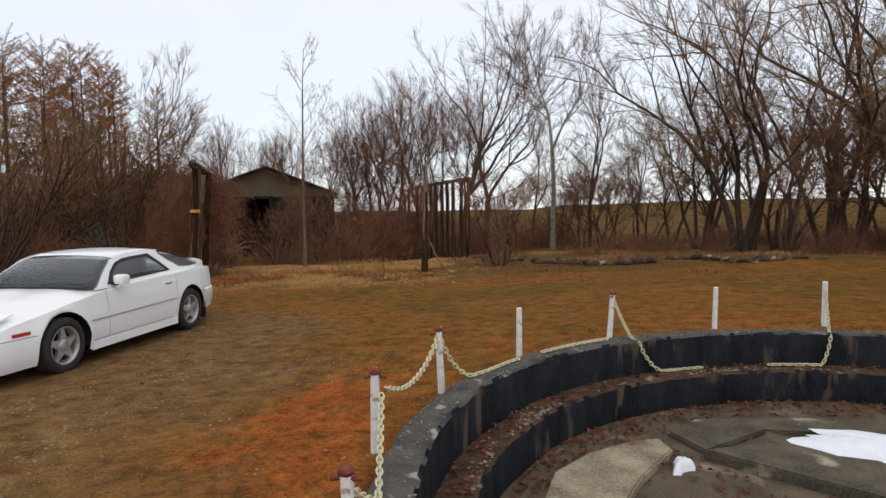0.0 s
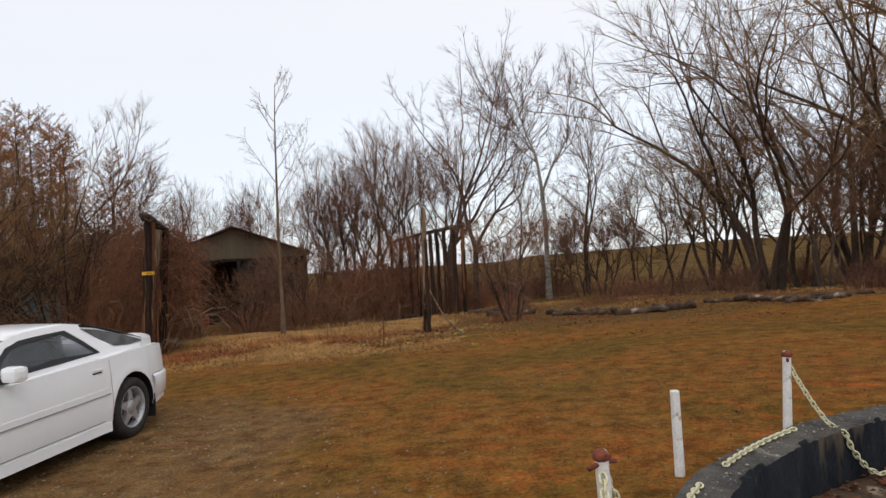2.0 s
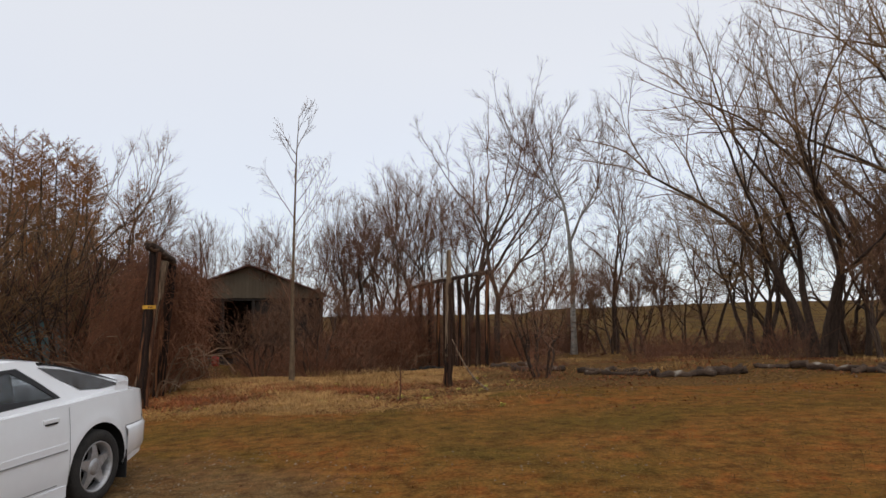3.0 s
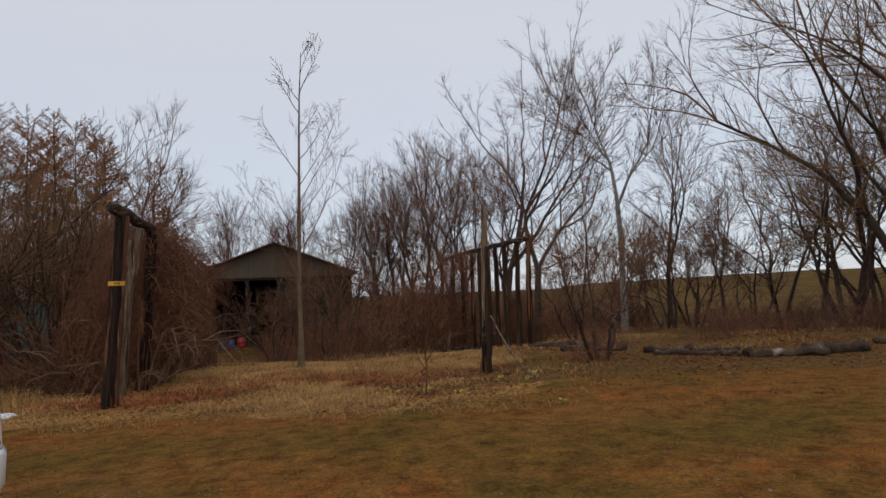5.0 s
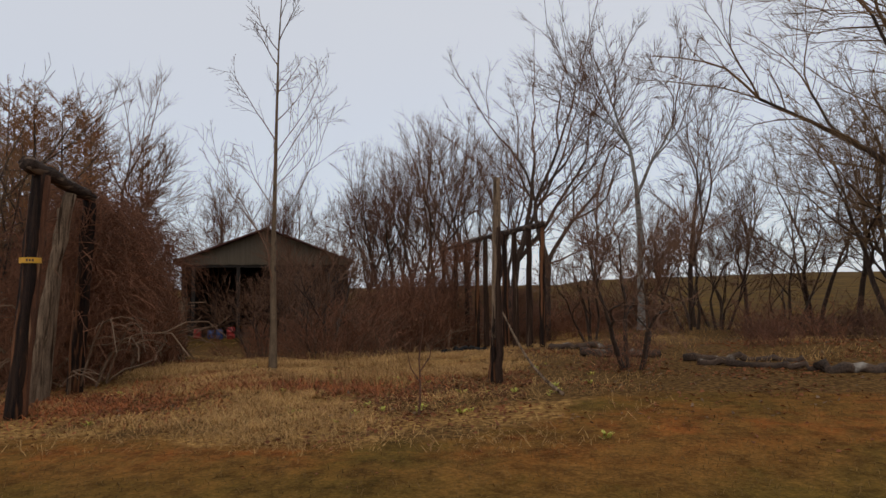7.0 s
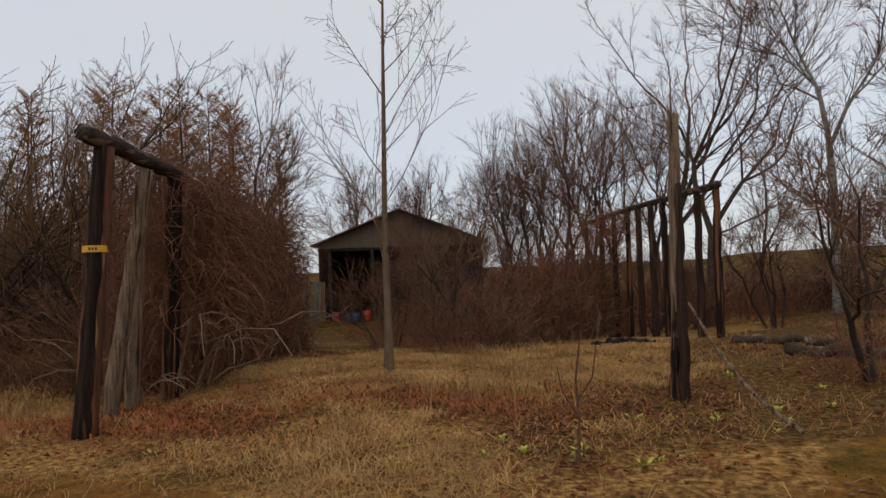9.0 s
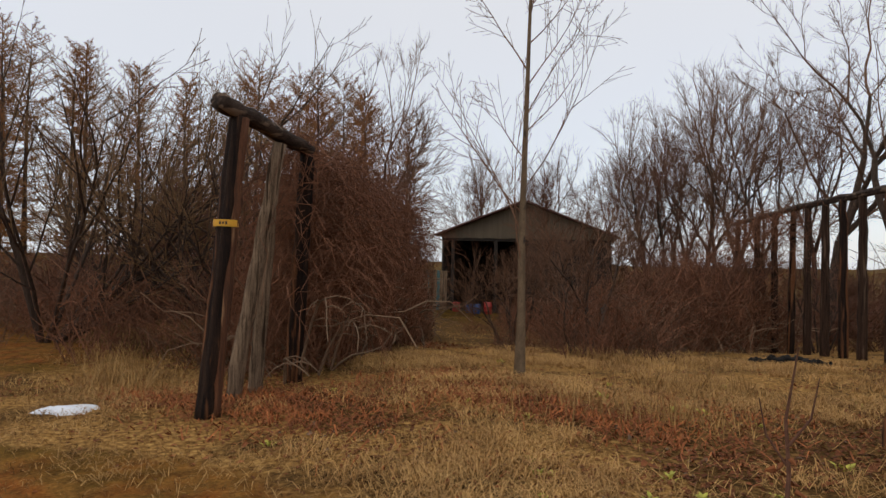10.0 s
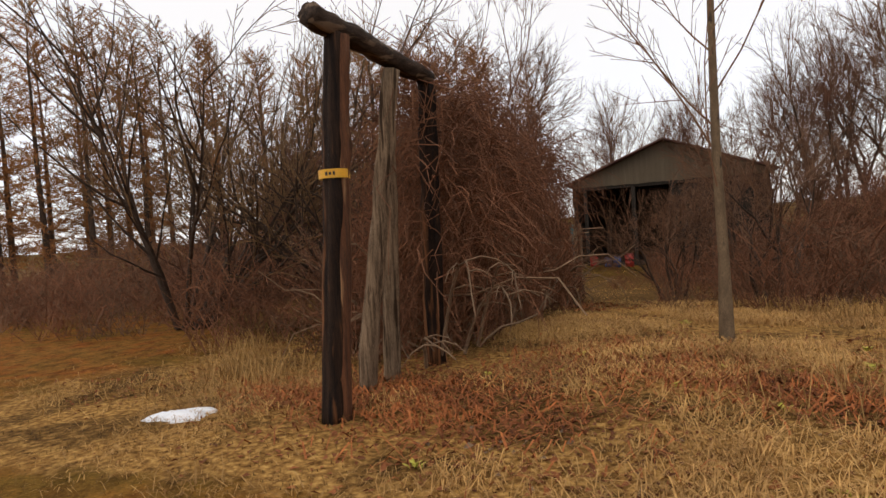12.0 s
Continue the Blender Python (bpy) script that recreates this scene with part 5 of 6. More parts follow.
def belt(y):
    return table(y, (-0.98, 0.52), (-0.90, 0.575), (-0.6, 0.655), (0, 0.755), (0.6, 0.835), (1.2, 0.875), (2.2, 0.905), (2.9, 0.925), (3.3, 0.915), (3.56, 0.88), (3.66, 0.80))


def deck(y):
    return table(y, (-0.98, 0.55), (-0.90, 0.62), (-0.6, 0.695), (0, 0.805), (0.6, 0.885), (1.2, 0.92), (2.2, 0.95), (2.9, 0.955), (3.3, 0.95), (3.54, 0.92), (3.62, 0.82))


def half_width(y):
    return table(y, (-0.98, 0.66), (-0.93, 0.74), (-0.75, 0.80), (-0.3, 0.855), (0.3, 0.868), (2.3, 0.872), (2.9, 0.855), (3.15, 0.825), (3.35, 0.775), (3.5, 0.69), (3.58, 0.60), (3.62, 0.48))


def sill(y):
    return table(y, (-0.98, 0.24), (-0.85, 0.17), (-0.4, 0.18), (0.3, 0.185), (2.3, 0.20), (2.9, 0.23), (3.4, 0.30), (3.62, 0.40))


def low_edge(y):
    z = sill(y)
    for c in (0.0, WB):
        q = 0.385 ** 2 - (y - c) ** 2
        if q > 0:
            z = max(z, HUB + math.sqrt(q) * 0.98)
    return z


def side_x(y, z):
    """How far the flank stands out at a place: a gentle barrel, tucked in at sill and shoulder."""
    w = half_width(y)
    lo, hi = 0.18, belt(y)
    s = (z - lo) / (hi - lo)
    bulge = 1 - 0.05 * max(0, s - 0.45) ** 2 / 0.3 - 0.045 * max(0, 0.35 - s) ** 2 / 0.12
    for c in (0.0, WB):
        r = math.hypot(y - c, z - HUB)
        bulge += 0.016 * max(0.0, 1 - abs(r - 0.40) / 0.09)
    return w * bulge


ys = sorted(set([round(v, 3) for v in np.concatenate([np.linspace(FRONT, -0.80, 9), np.linspace(-0.8, 3.3, 60), np.linspace(3.3, REAR, 10), [c + 0.385 * s for c in (0, WB) for s in (-1.003, -0.995, -0.97, -0.92, -0.8, 0.8, 0.92, 0.97, 0.995, 1.003)]])]))
NS, NT = 9, 6
verts, faces = [], []
for y in ys:
    zl, zb = low_edge(y), belt(y)
    ring = []
    for k in range(NS):
        z = zl + (zb - zl) * k / (NS - 1)
        ring.append((side_x(y, z), y, z))
    w = ring[-1][0]
    for k in range(1, NT):
        s = k / (NT - 1)
        ring.append((w * (1 - s), y, zb + (deck(y) - zb) * (1 - (1 - s) ** 2.4) + 0.012 * math.sin(math.pi * s)))
    full = ring + [(-x, yy, z) for x, yy, z in ring[-2::-1]]
    verts += full
m_ = 2 * (NS + NT - 1) - 1
for i in range(len(ys) - 1):
    for j in range(m_ - 1):
        faces.append((i * m_ + j, (i + 1) * m_ + j, (i + 1) * m_ + j + 1, i * m_ + j + 1))
faces.append(tuple(range(m_)))
faces.append(tuple(range(len(verts) - 1, len(verts) - m_ - 1, -1)))
body_mesh = mesh_of("body", verts, faces, True)
body = part("body", body_mesh, M_PAINT, car)
em = body.modifiers.new("edges", "EDGE_SPLIT")
em.split_angle = radians(38)

# dark underside and wheel wells
part("underbody", box(1.50, 3.9, 0.32, (0, 1.28, 0.40), 0.02), M_WELL, car)


def cyl_x(r, w, x, y, z, seg=28, mat=None, inner=None):
    bm = bmesh.new()
    bmesh.ops.create_cone(bm, cap_ends=True, segments=seg, radius1=r, radius2=r, depth=w)
    bmesh.ops.transform(bm, matrix=pose(x, y, z, 0, 90, 0), verts=bm.verts)
    return bm


def lathe_x(profile, seg=36):
    """Turns a profile of (x, radius) about the x axis."""
    v, f, n = [], [], len(profile)
    for i in range(seg):
        a = 2 * math.pi * i / seg
        v += [(x, r * math.cos(a), r * math.sin(a)) for x, r in profile]
    for i in range(seg):
        for j in range(n - 1):
            f.append((i * n + j, i * n + j + 1, ((i + 1) % seg) * n + j + 1, ((i + 1) % seg) * n + j))
    return v, f


def wheel(y, side):
    w = part("wheel", mesh_of("wheel_disc", *lathe_x([(0.0, 0.01), (0.01, 0.20), (-0.02, 0.212)], 24), True), M_WELL, car)
    w.matrix_basis = pose(0.745 * side, y, HUB, 0, 0, 0 if side > 0 else 180)
    part("tyre", mesh_of("tyre", *lathe_x([(-0.11, 0.215), (-0.115, 0.25), (-0.108, 0.300), (-0.085, WR - 0.002), (0, WR), (0.085, WR - 0.002), (0.108, 0.300), (0.118, 0.26), (0.112, 0.225), (0.10, 0.213)]), True), M_TYRE, w)
    part("rim", mesh_of("rim", *lathe_x([(-0.05, 0.205), (0.08, 0.203), (0.098, 0.216), (0.106, 0.216), (0.106, 0.206), (0.088, 0.194), (0.0, 0.190)]), True), M_ALLOY, w, "pale alloy rim ring")
    v, f = [], []
    for k in range(5):      # five broad tapering spokes
        a = 2 * math.pi * k / 5 + 0.35
        for side_ in (0, 1):
            for r, half, x in ((0.050, 0.062, 0.078), (0.10, 0.044, 0.082), (0.15, 0.030, 0.080), (0.200, 0.024, 0.072)):
                for s in (-1, 1):
                    yy, zz = r, s * half
                    v.append((x - 0.035 * side_, yy * math.cos(a) - zz * math.sin(a), yy * math.sin(a) + zz * math.cos(a)))
        o = k * 16
        for q in range(3):
            f += [(o + 2 * q, o + 2 * q + 2, o + 2 * q + 3, o + 2 * q + 1), (o + 2 * q, o + 2 * q + 8, o + 2 * q + 10, o + 2 * q + 2), (o + 2 * q + 1, o + 2 * q + 3, o + 2 * q + 11, o + 2 * q + 9)]
    part("spokes", mesh_of("spokes", v, f), M_ALLOY, w, "five-pointed star spokes")
    part("hub_cap", mesh_of("hub_cap", *lathe_x([(0.06, 0.075), (0.084, 0.07), (0.090, 0.03), (0.090, 0.001)], 24), True), M_ALLOY, w)


for yy in (0.0, WB):
    for side in (1, -1):
        wheel(yy, side)
        bm = cyl_x(0.392, 0.50, 0.60 * side, yy, HUB, 32)
        bmesh.ops.delete(bm, geom=[fc for fc in bm.faces if abs(fc.normal.x) > 0.9 and fc.calc_center_median().x * side > 0.7], context="FACES")
        bmesh.ops.delete(bm, geom=[v for v in bm.verts if v.co.z < 0.20], context="VERTS")
        part("wheel_liner", bm, M_WELL, car)

# ---- cabin: pillars and roof in white, glass set in black gaskets ----


def roof_x(z, y):
    """Half width of the cabin at a height."""
    return 0.775 - 0.44 * (z - 0.90) - 0.10 * max(0, y - 2.0) * (z > 0.0) * 0.5


def cab(y, z, off=0.0, side=1):
    return (side * (roof_x(z, y) + off), y, z)


RAIL = [(0.62, 0.885), (0.85, 1.055), (1.06, 1.185), (1.22, 1.235), (1.60, 1.270), (1.90, 1.272), (2.20, 1.248), (2.50, 1.185), (2.85, 1.09), (3.10, 1.01), (3.26, 0.955)]


def rail(y):
    return table(y, *RAIL)


def panel(outline, off, thick, side):
    """A plate on the cabin's flank from an outline of (y, z)."""
    v = [cab(y, z, off, side) for y, z in outline] + [cab(y, z, off - thick, side) for y, z in outline]
    n = len(outline)
    f = [tuple(range(n)), tuple(range(2 * n - 1, n - 1, -1))] + [(i, i + n, (i + 1) % n + n, (i + 1) % n) for i in range(n)]
    me = mesh_of("panel", v, f)
    bm = bmesh.new()
    bm.from_mesh(me)
    bmesh.ops.triangulate(bm, faces=[fc for fc in bm.faces if len(fc.verts) > 4])
    bmesh.ops.recalc_face_normals(bm, faces=bm.faces[:])
    return bm


def strip(inner, outer, off, thick, side):
    """A frame between two outlines of equal length on the flank."""
    n, v, f = len(inner), [], []
    for o in (off, off - thick):
        v += [cab(y, z, o, side) for y, z in inner] + [cab(y, z, o, side) for y, z in outer]
    for i in range(n):
        j = (i + 1) % n
        f += [(i, j, n + j, n + i), (2 * n + i, 3 * n + i, 3 * n + j, 2 * n + j), (i, 2 * n + i, 2 * n + j, j), (n + i, n + j, 3 * n + j, 3 * n + i)]
    bm = bmesh.new()
    bm.from_mesh(mesh_of("strip", v, f))
    bmesh.ops.recalc_face_normals(bm, faces=bm.faces[:])
    return bm


def shrink(outline, d):
    c = np.mean(outline, axis=0)
    return [tuple(np.array(p) + (c - p) / np.linalg.norm(c - p) * d) for p in np.array(outline)]


DOORWIN = [(0.83, 0.905), (0.97, 1.055), (1.12, 1.155), (1.30, 1.200), (1.86, 1.222), (2.06, 1.09), (2.24, 0.955), (1.60, 0.935)]
QUARTER = [(2.10, 1.215), (2.36, 1.180), (2.72, 1.095), (3.02, 1.005), (3.10, 0.975), (2.78, 0.968), (2.52, 0.99), (2.30, 1.09)]
for side in (1, -1):
    rail_in = [(y, z - 0.0) for y, z in RAIL]
    base = [(y, belt(y) - 0.03) for y, z in RAIL]
    # white flank: A pillar, roof rail, broad rear pillar, as strips round the two openings
    pieces = (("front_pillar", [(0.60, 0.865), (0.85, 1.055), (1.06, 1.185), (1.22, 1.235), (1.27, 1.195), (1.13, 1.150), (0.98, 1.05), (0.84, 0.90), (0.82, 0.865)]),
              ("roof_rail", [(1.22, 1.235), (1.40, 1.258), (1.60, 1.270), (1.90, 1.274), (2.10, 1.258), (2.10, 1.222), (1.88, 1.226), (1.60, 1.216), (1.40, 1.206), (1.27, 1.195)]),
              ("rear_pillar", [(1.88, 1.225), (2.10, 1.235), (2.29, 1.09), (2.51, 0.982), (2.78, 0.962), (3.12, 0.965), (3.12, 0.88), (2.22, 0.875), (2.25, 0.955), (2.07, 1.095)]),
              ("belt_rail", [(0.82, 0.86), (0.84, 0.915), (1.60, 0.93), (2.26, 0.955), (2.26, 0.86)]))
    for nm, outline in pieces:
        part(nm, panel(outline, 0.0, 0.03, side), M_PAINT, car)
    part("window_gasket", strip(shrink(DOORWIN, 0.065), DOORWIN, 0.005, 0.02, side), M_TRIM, car, "wide black window frame")
    part("door_window", panel(shrink(DOORWIN, 0.060), -0.004, 0.006, side), M_GLASS, car, "tinted door window")
    part("quarter_window", panel(QUARTER, 0.004, 0.006, side), M_GLASS_DARK, car, "dark wraparound rear side glass")

    # mirror, handle, strips, lamps and flaps on each flank
    bm = box(0.17, 0.13, 0.13, (side * 0.90, 0.93, 0.96), 0.04, (0, 0, side * -12))
    mirror = part("wing_mirror", bm, M_PAINT, car)
    part("mirror_foot", box(0.10, 0.08, 0.05, (side * 0.80, 0.93, 0.91), 0.015), M_TRIM, mirror)
    part("mirror_glass", box(0.13, 0.008, 0.09, (side * 0.90, 1.0, 0.96), 0.002, (0, 0, side * -12)), M_ALLOY, mirror)
    part("door_handle", box(0.02, 0.17, 0.035, (side * (side_x(2.02, 0.80) + 0.0), 2.02, 0.80), 0.008), M_PAINT, car)
    part("handle_recess", box(0.012, 0.13, 0.014, (side * (side_x(2.02, 0.775) + 0.003), 2.02, 0.778), 0.003), M_TRIM, car)

    def along(name, mat, y0, y1, zf, thick, tall, n=14, label=""):
        v, f = [], []
        for i in range(n + 1):
            y = y0 + (y1 - y0) * i / n
            z = zf(y)
            x = side_x(y, z)
            v += [(side * (x - 0.004), y, z - tall / 2), (side * (x + thick), y, z - tall / 2), (side * (x + thick), y, z + tall / 2), (side * (x - 0.004), y, z + tall / 2)]
        for i in range(n):
            for j in range(4):
                f.append((4 * i + j, 4 * i + 4 + j, 4 * i + 4 + (j + 1) % 4, 4 * i + (j + 1) % 4))
        f += [(3, 2, 1, 0), (4 * n, 4 * n + 1, 4 * n + 2, 4 * n + 3)]
        bm = bmesh.new()
        bm.from_mesh(mesh_of(name, v, f))
        bmesh.ops.recalc_face_normals(bm, faces=bm.faces[:])
        part(name, bm, mat, car, label)

    along("rub_strip", M_PAINT, 0.40, 2.18, lambda y: 0.555 + 0.02 * (y - 0.4) / 1.8, 0.005, 0.05)
    along("rub_line", M_GREYLINE, 0.40, 2.18, lambda y: 0.525 + 0.02 * (y - 0.4) / 1.8, 0.010, 0.010)
    along("sill_line", M_GREYLINE, 0.44, 2.10, lambda y: 0.285, 0.004, 0.008)
    along("side_skirt", M_PAINT, 0.41, 2.19, lambda y: 0.215, 0.022, 0.09)
    along("bumper_seam", M_GREYLINE, 2.99, 3.50, lambda y: 0.60, 0.003, 0.010)
    along("bumper_seam", M_GREYLINE, -0.90, -0.39, lambda y: 0.505, 0.003, 0.008)
    along("side_marker", M_LAMP_RED, -0.66, -0.46, lambda y: 0.548, 0.008, 0.036, 6, "red side marker lamp")
    along("side_badge", M_TRIM, 3.36, 3.46, lambda y: 0.64, 0.004, 0.024, 4, "small dark mark")
    for y0, z0, z1 in ((0.72, 0.30, 0.86), (2.20, 0.30, 0.88)):
        v = []
        for z in np.linspace(z0, z1, 8):
            yy = y0 + (0.05 * (z - 0.3) if y0 > 1 else 0.0)
            x = side_x(yy, z)
            v += [(side * (x + 0.0015), yy - 0.004, z), (side * (x + 0.0015), yy + 0.004, z)]
        part("door_seam", mesh_of("door_seam", v, [(2 * i, 2 * i + 1, 2 * i + 3, 2 * i + 2) for i in range(7)]), M_GREYLINE, car)
    part("mud_flap", box(0.24, 0.015, 0.26, (side * 0.74, WB + 0.41, 0.25), 0.004), M_TRIM, car, "black rubber mud flap")


def span(rows, name, mat, label="", cols=9, crown=0.03):
    """A plate across the car between flanks, from rows of (y, z, half width)."""
    v, f = [], []
    for y, z, w in rows:
        for c in range(cols):
            s = 2 * c / (cols - 1) - 1
            v.append((s * w, y - crown * 1.6 * (1 - s * s) * (name == "windscreen"), z + crown * (1 - s * s)))
    for r in range(len(rows) - 1):
        for c in range(cols - 1):
            f.append((r * cols + c, r * cols + c + 1, (r + 1) * cols + c + 1, (r + 1) * cols + c))
    me = mesh_of(name, v, f, True)
    ob = part(name, me, mat, car, label)
    so = ob.modifiers.new("thickness", "SOLIDIFY")
    so.thickness, so.offset = 0.008, -1
    return ob


span([(y, z, roof_x(z, y) - 0.005) for y, z in ((0.62, 0.885), (0.85, 1.055), (1.05, 1.178), (1.17, 1.220))], "windscreen", M_GLASS, "broad raked windscreen", 11, 0.03)
span([(y, z, roof_x(z, y) + 0.002) for y, z in ((1.15, 1.217), (1.24, 1.241), (1.60, 1.272), (1.90, 1.276), (2.14, 1.260))], "roof", M_PAINT, "", 11, 0.03)
span([(y, z, roof_x(z, y) - 0.002) for y, z in ((2.14, 1.256), (2.5, 1.185), (2.85, 1.09), (3.12, 1.005))], "hatch_glass", M_GLASS_DARK, "dark sloping rear hatch glass", 11, 0.03)
part("dashboard", box(1.30, 0.35, 0.12, (0, 0.90, 0.90), 0.03), M_CABIN, car)
part("cabin_floor", box(1.42, 2.3, 0.10, (0, 1.9, 0.88), 0.02), M_CABIN, car)
for sx in (-0.36, 0.36):
    part("seat", box(0.48, 0.16, 0.46, (sx, 1.85, 1.0), 0.05, (14, 0, 0)), M_CABIN, car)
t = Tubes()
t.add([(-0.55, 0.62, 0.925), (0.05, 0.66, 0.945)], 0.012, 6, True)
part("wiper", t.mesh("wiper"), M_TRIM, car)
t = Tubes()
t.add([(0.05, 0.60, 0.93), (0.60, 0.64, 0.925)], 0.012, 6, True)
part("wiper", t.mesh("wiper"), M_TRIM, car)
part("cowl", box(1.40, 0.10, 0.02, (0, 0.575, 0.90), 0.006, (6, 0, 0)), M_TRIM, car)
v, f = [], []
for s in np.linspace(-1, 1, 15):
    x, y = s * 0.76, 3.50 - 0.42 * (max(0.0, abs(s) - 0.5) / 0.5) ** 1.5
    zt = 1.035 - 0.02 * abs(s) ** 4
    low = 0.90
    v += [(x, y - 0.17, low), (x, y - 0.13, zt - 0.012), (x, y - 0.02, zt), (x, y + 0.045, zt - 0.012), (x, y + 0.05, low)]
for i in range(14):
    for j in range(4):
        f.append((5 * i + j, 5 * i + 5 + j, 5 * i + 6 + j, 5 * i + 1 + j))
f += [(0, 1, 2, 3, 4), (74, 73, 72, 71, 70)]
bm = bmesh.new()
bm.from_mesh(mesh_of("spoiler", v, f))
bmesh.ops.recalc_face_normals(bm, faces=bm.faces[:])
part("rear_spoiler", bm, M_PAINT, car, "white raised tail spoiler")
part("front_bumper", box(1.50, 0.20, 0.27, (0, -0.92, 0.37), 0.06), M_PAINT, car)
part("grille", box(0.9, 0.03, 0.09, (0, -1.015, 0.36), 0.01), M_TRIM, car)
for sx in (-1, 1):
    part("front_lamp", box(0.36, 0.06, 0.06, (sx * 0.50, -0.98, 0.525), 0.015, (0, 0, sx * 8)), M_LAMP_RED, car, "orange-red front lamp")
    part("tail_lamp", box(0.40, 0.03, 0.14, (sx * 0.30, 3.625, 0.70), 0.01), M_LAMP_DARK, car, "dark red tail lamp")
    part("headlamp_cover", box(0.30, 0.34, 0.012, (sx * 0.52, -0.66, 0.712), 0.004, (16, sx * 3, 0)), M_PAINT, car)
along_bumper = [(x, y) for y, x in ((2.99, 0.868), (3.15, 0.842), (3.35, 0.792), (3.5, 0.71), (3.60, 0.61), (3.645, 0.46), (3.66, 0.2), (3.66, 0.0))]
ring = [(x, y) for x, y in along_bumper] + [(-x, y) for x, y in along_bumper[-2::-1]]
v, f = [], []
for x, y in ring:
    low = 0.30 if y > 3.1 else 0.27
    v += [(x * 0.96, y - 0.03, low), (x, y, low + 0.07), (x * 1.005, y + 0.004, 0.56), (x * 0.985, y - 0.012, 0.595), (x * 0.95, y - 0.05, 0.60)]
for i in range(len(ring) - 1):
    for j in range(4):
        f.append((5 * i + j, 5 * i + 5 + j, 5 * i + 6 + j, 5 * i + 1 + j))
bm = bmesh.new()
bm.from_mesh(mesh_of("rear_bumper", v, f, True))
bmesh.ops.recalc_face_normals(bm, faces=bm.faces[:])
part("rear_bumper", bm, M_PAINT, car)

# ---- low growth ----


def scatter_blades(name, label, category, mat, spots, tall, wide, seed, flop=0.6):
    """One mesh of bent grass blades at the given places."""
    rnd = np.random.RandomState(seed)
    n = len(spots)
    if n == 0:
        return
    x, y = spots[:, 0], spots[:, 1]
    z = height(x, y)
    h = tall * rnd.uniform(0.4, 1.2, n)
    a = rnd.uniform(0, 2 * np.pi, n)
    w = wide * rnd.uniform(0.6, 1.3, n) / 2
    lean = flop * rnd.uniform(0.2, 1.6, n) * h
    b = a + rnd.uniform(-0.8, 0.8, n) + np.pi / 2
    dx, dy = np.cos(a) * w, np.sin(a) * w
    lx, ly = np.cos(b) * lean, np.sin(b) * lean
    v = np.stack([np.stack([x - dx, y - dy, z - 0.01], -1), np.stack([x + dx, y + dy, z - 0.01], -1),
                  np.stack([x + dx * 0.7 + lx * 0.4, y + dy * 0.7 + ly * 0.4, z + h * 0.6], -1), np.stack([x - dx * 0.7 + lx * 0.4, y - dy * 0.7 + ly * 0.4, z + h * 0.6], -1),
                  np.stack([x + lx, y + ly, z + h * np.maximum(0.25, 1 - 0.4 * flop)], -1)], 1).reshape(-1, 3)
    o = np.arange(n) * 5
    f = np.concatenate([np.stack([o, o + 1, o + 2], -1), np.stack([o, o + 2, o + 3], -1), np.stack([o + 3, o + 2, o + 4], -1)])
    ob = part(name, mesh_of(name, v, f.tolist()), mat, kind="stuff")
    tagged(ob, label, category)


def sample(n, x0, x1, y0, y1, weight, seed):
    rnd = np.random.RandomState(seed)
    p = np.stack([rnd.uniform(x0, x1, n), rnd.uniform(y0, y1, n)], -1)
    return p[rnd.rand(n) < weight(p[:, 0], p[:, 1])]


def clumpy(x, y, f=1.1):
    c = np.sin(x * 2.1 * f + 1.3 * np.sin(y * 1.7 * f)) * np.sin(y * 2.4 * f + 1.1 * np.sin(x * 1.9 * f))
    return np.clip(0.35 + 0.9 * c, 0.03, 1)


def grassy(x, y):
    """Where straw stands: in drifts, not among the fallen fronds by the gate and the young tree."""
    fronds = np.exp(-((x + 8.0) / 1.5) ** 2 - ((y - 18.4) / 0.75) ** 2) + np.exp(-((x + 6.1) / 1.4) ** 2 - ((y - 19.9) / 0.55) ** 2) + 0.8 * np.exp(-((x + 4.3) / 0.9) ** 2 - ((y - 20.9) / 0.5) ** 2)
    drift = np.sin(1.15 * x + 0.9 * np.sin(0.8 * y)) * np.sin(1.5 * y + 0.7 * np.sin(1.3 * x))
    return np.clip(0.45 + 0.9 * drift, 0.05, 1) * np.clip(1 - 0.9 * fronds, 0.12, 1)


def outside(x, y):
    return np.hypot(x - BX, y - BY) > BR + 0.03


scatter_blades("dry_grass", "pale flattened straw grass under the log frames", "grass", M_STRAW, sample(100000, -14, 2.2, 16.2, 27, lambda x, y: zones(x, y)[1] * grassy(x, y) * (1 - 0.8 * zones(x, y)[2]), 1), 0.11, 0.007, 2, 2.0)
scatter_blades("dry_grass", "matted pale straw trodden flat before the gate", "grass", M_STRAW, sample(45000, -10, -1.5, 15.8, 20.5, lambda x, y: np.clip(zones(x, y)[1] * 1.2, 0, 1) * grassy(x, y) * clumpy(x + 0.4, y, 0.9) * (1 - 0.7 * zones(x, y)[2]), 31), 0.06, 0.007, 32, 2.8)
scatter_blades("dry_grass", "taller straw tufts among the shrubs", "grass", M_STRAW, sample(24000, -22, 3, 20, 42, lambda x, y: clumpy(x, y, 0.8) ** 2 * zones(x, y)[1], 3), 0.13, 0.007, 4, 2.6)
scatter_blades("dry_grass", "rough yellow grass along the field's edge", "grass", M_STRAW, sample(42000, 0, 22, 22, 44, lambda x, y: clumpy(x, y, 0.6) ** 2, 5), 0.17, 0.009, 6, 1.2)
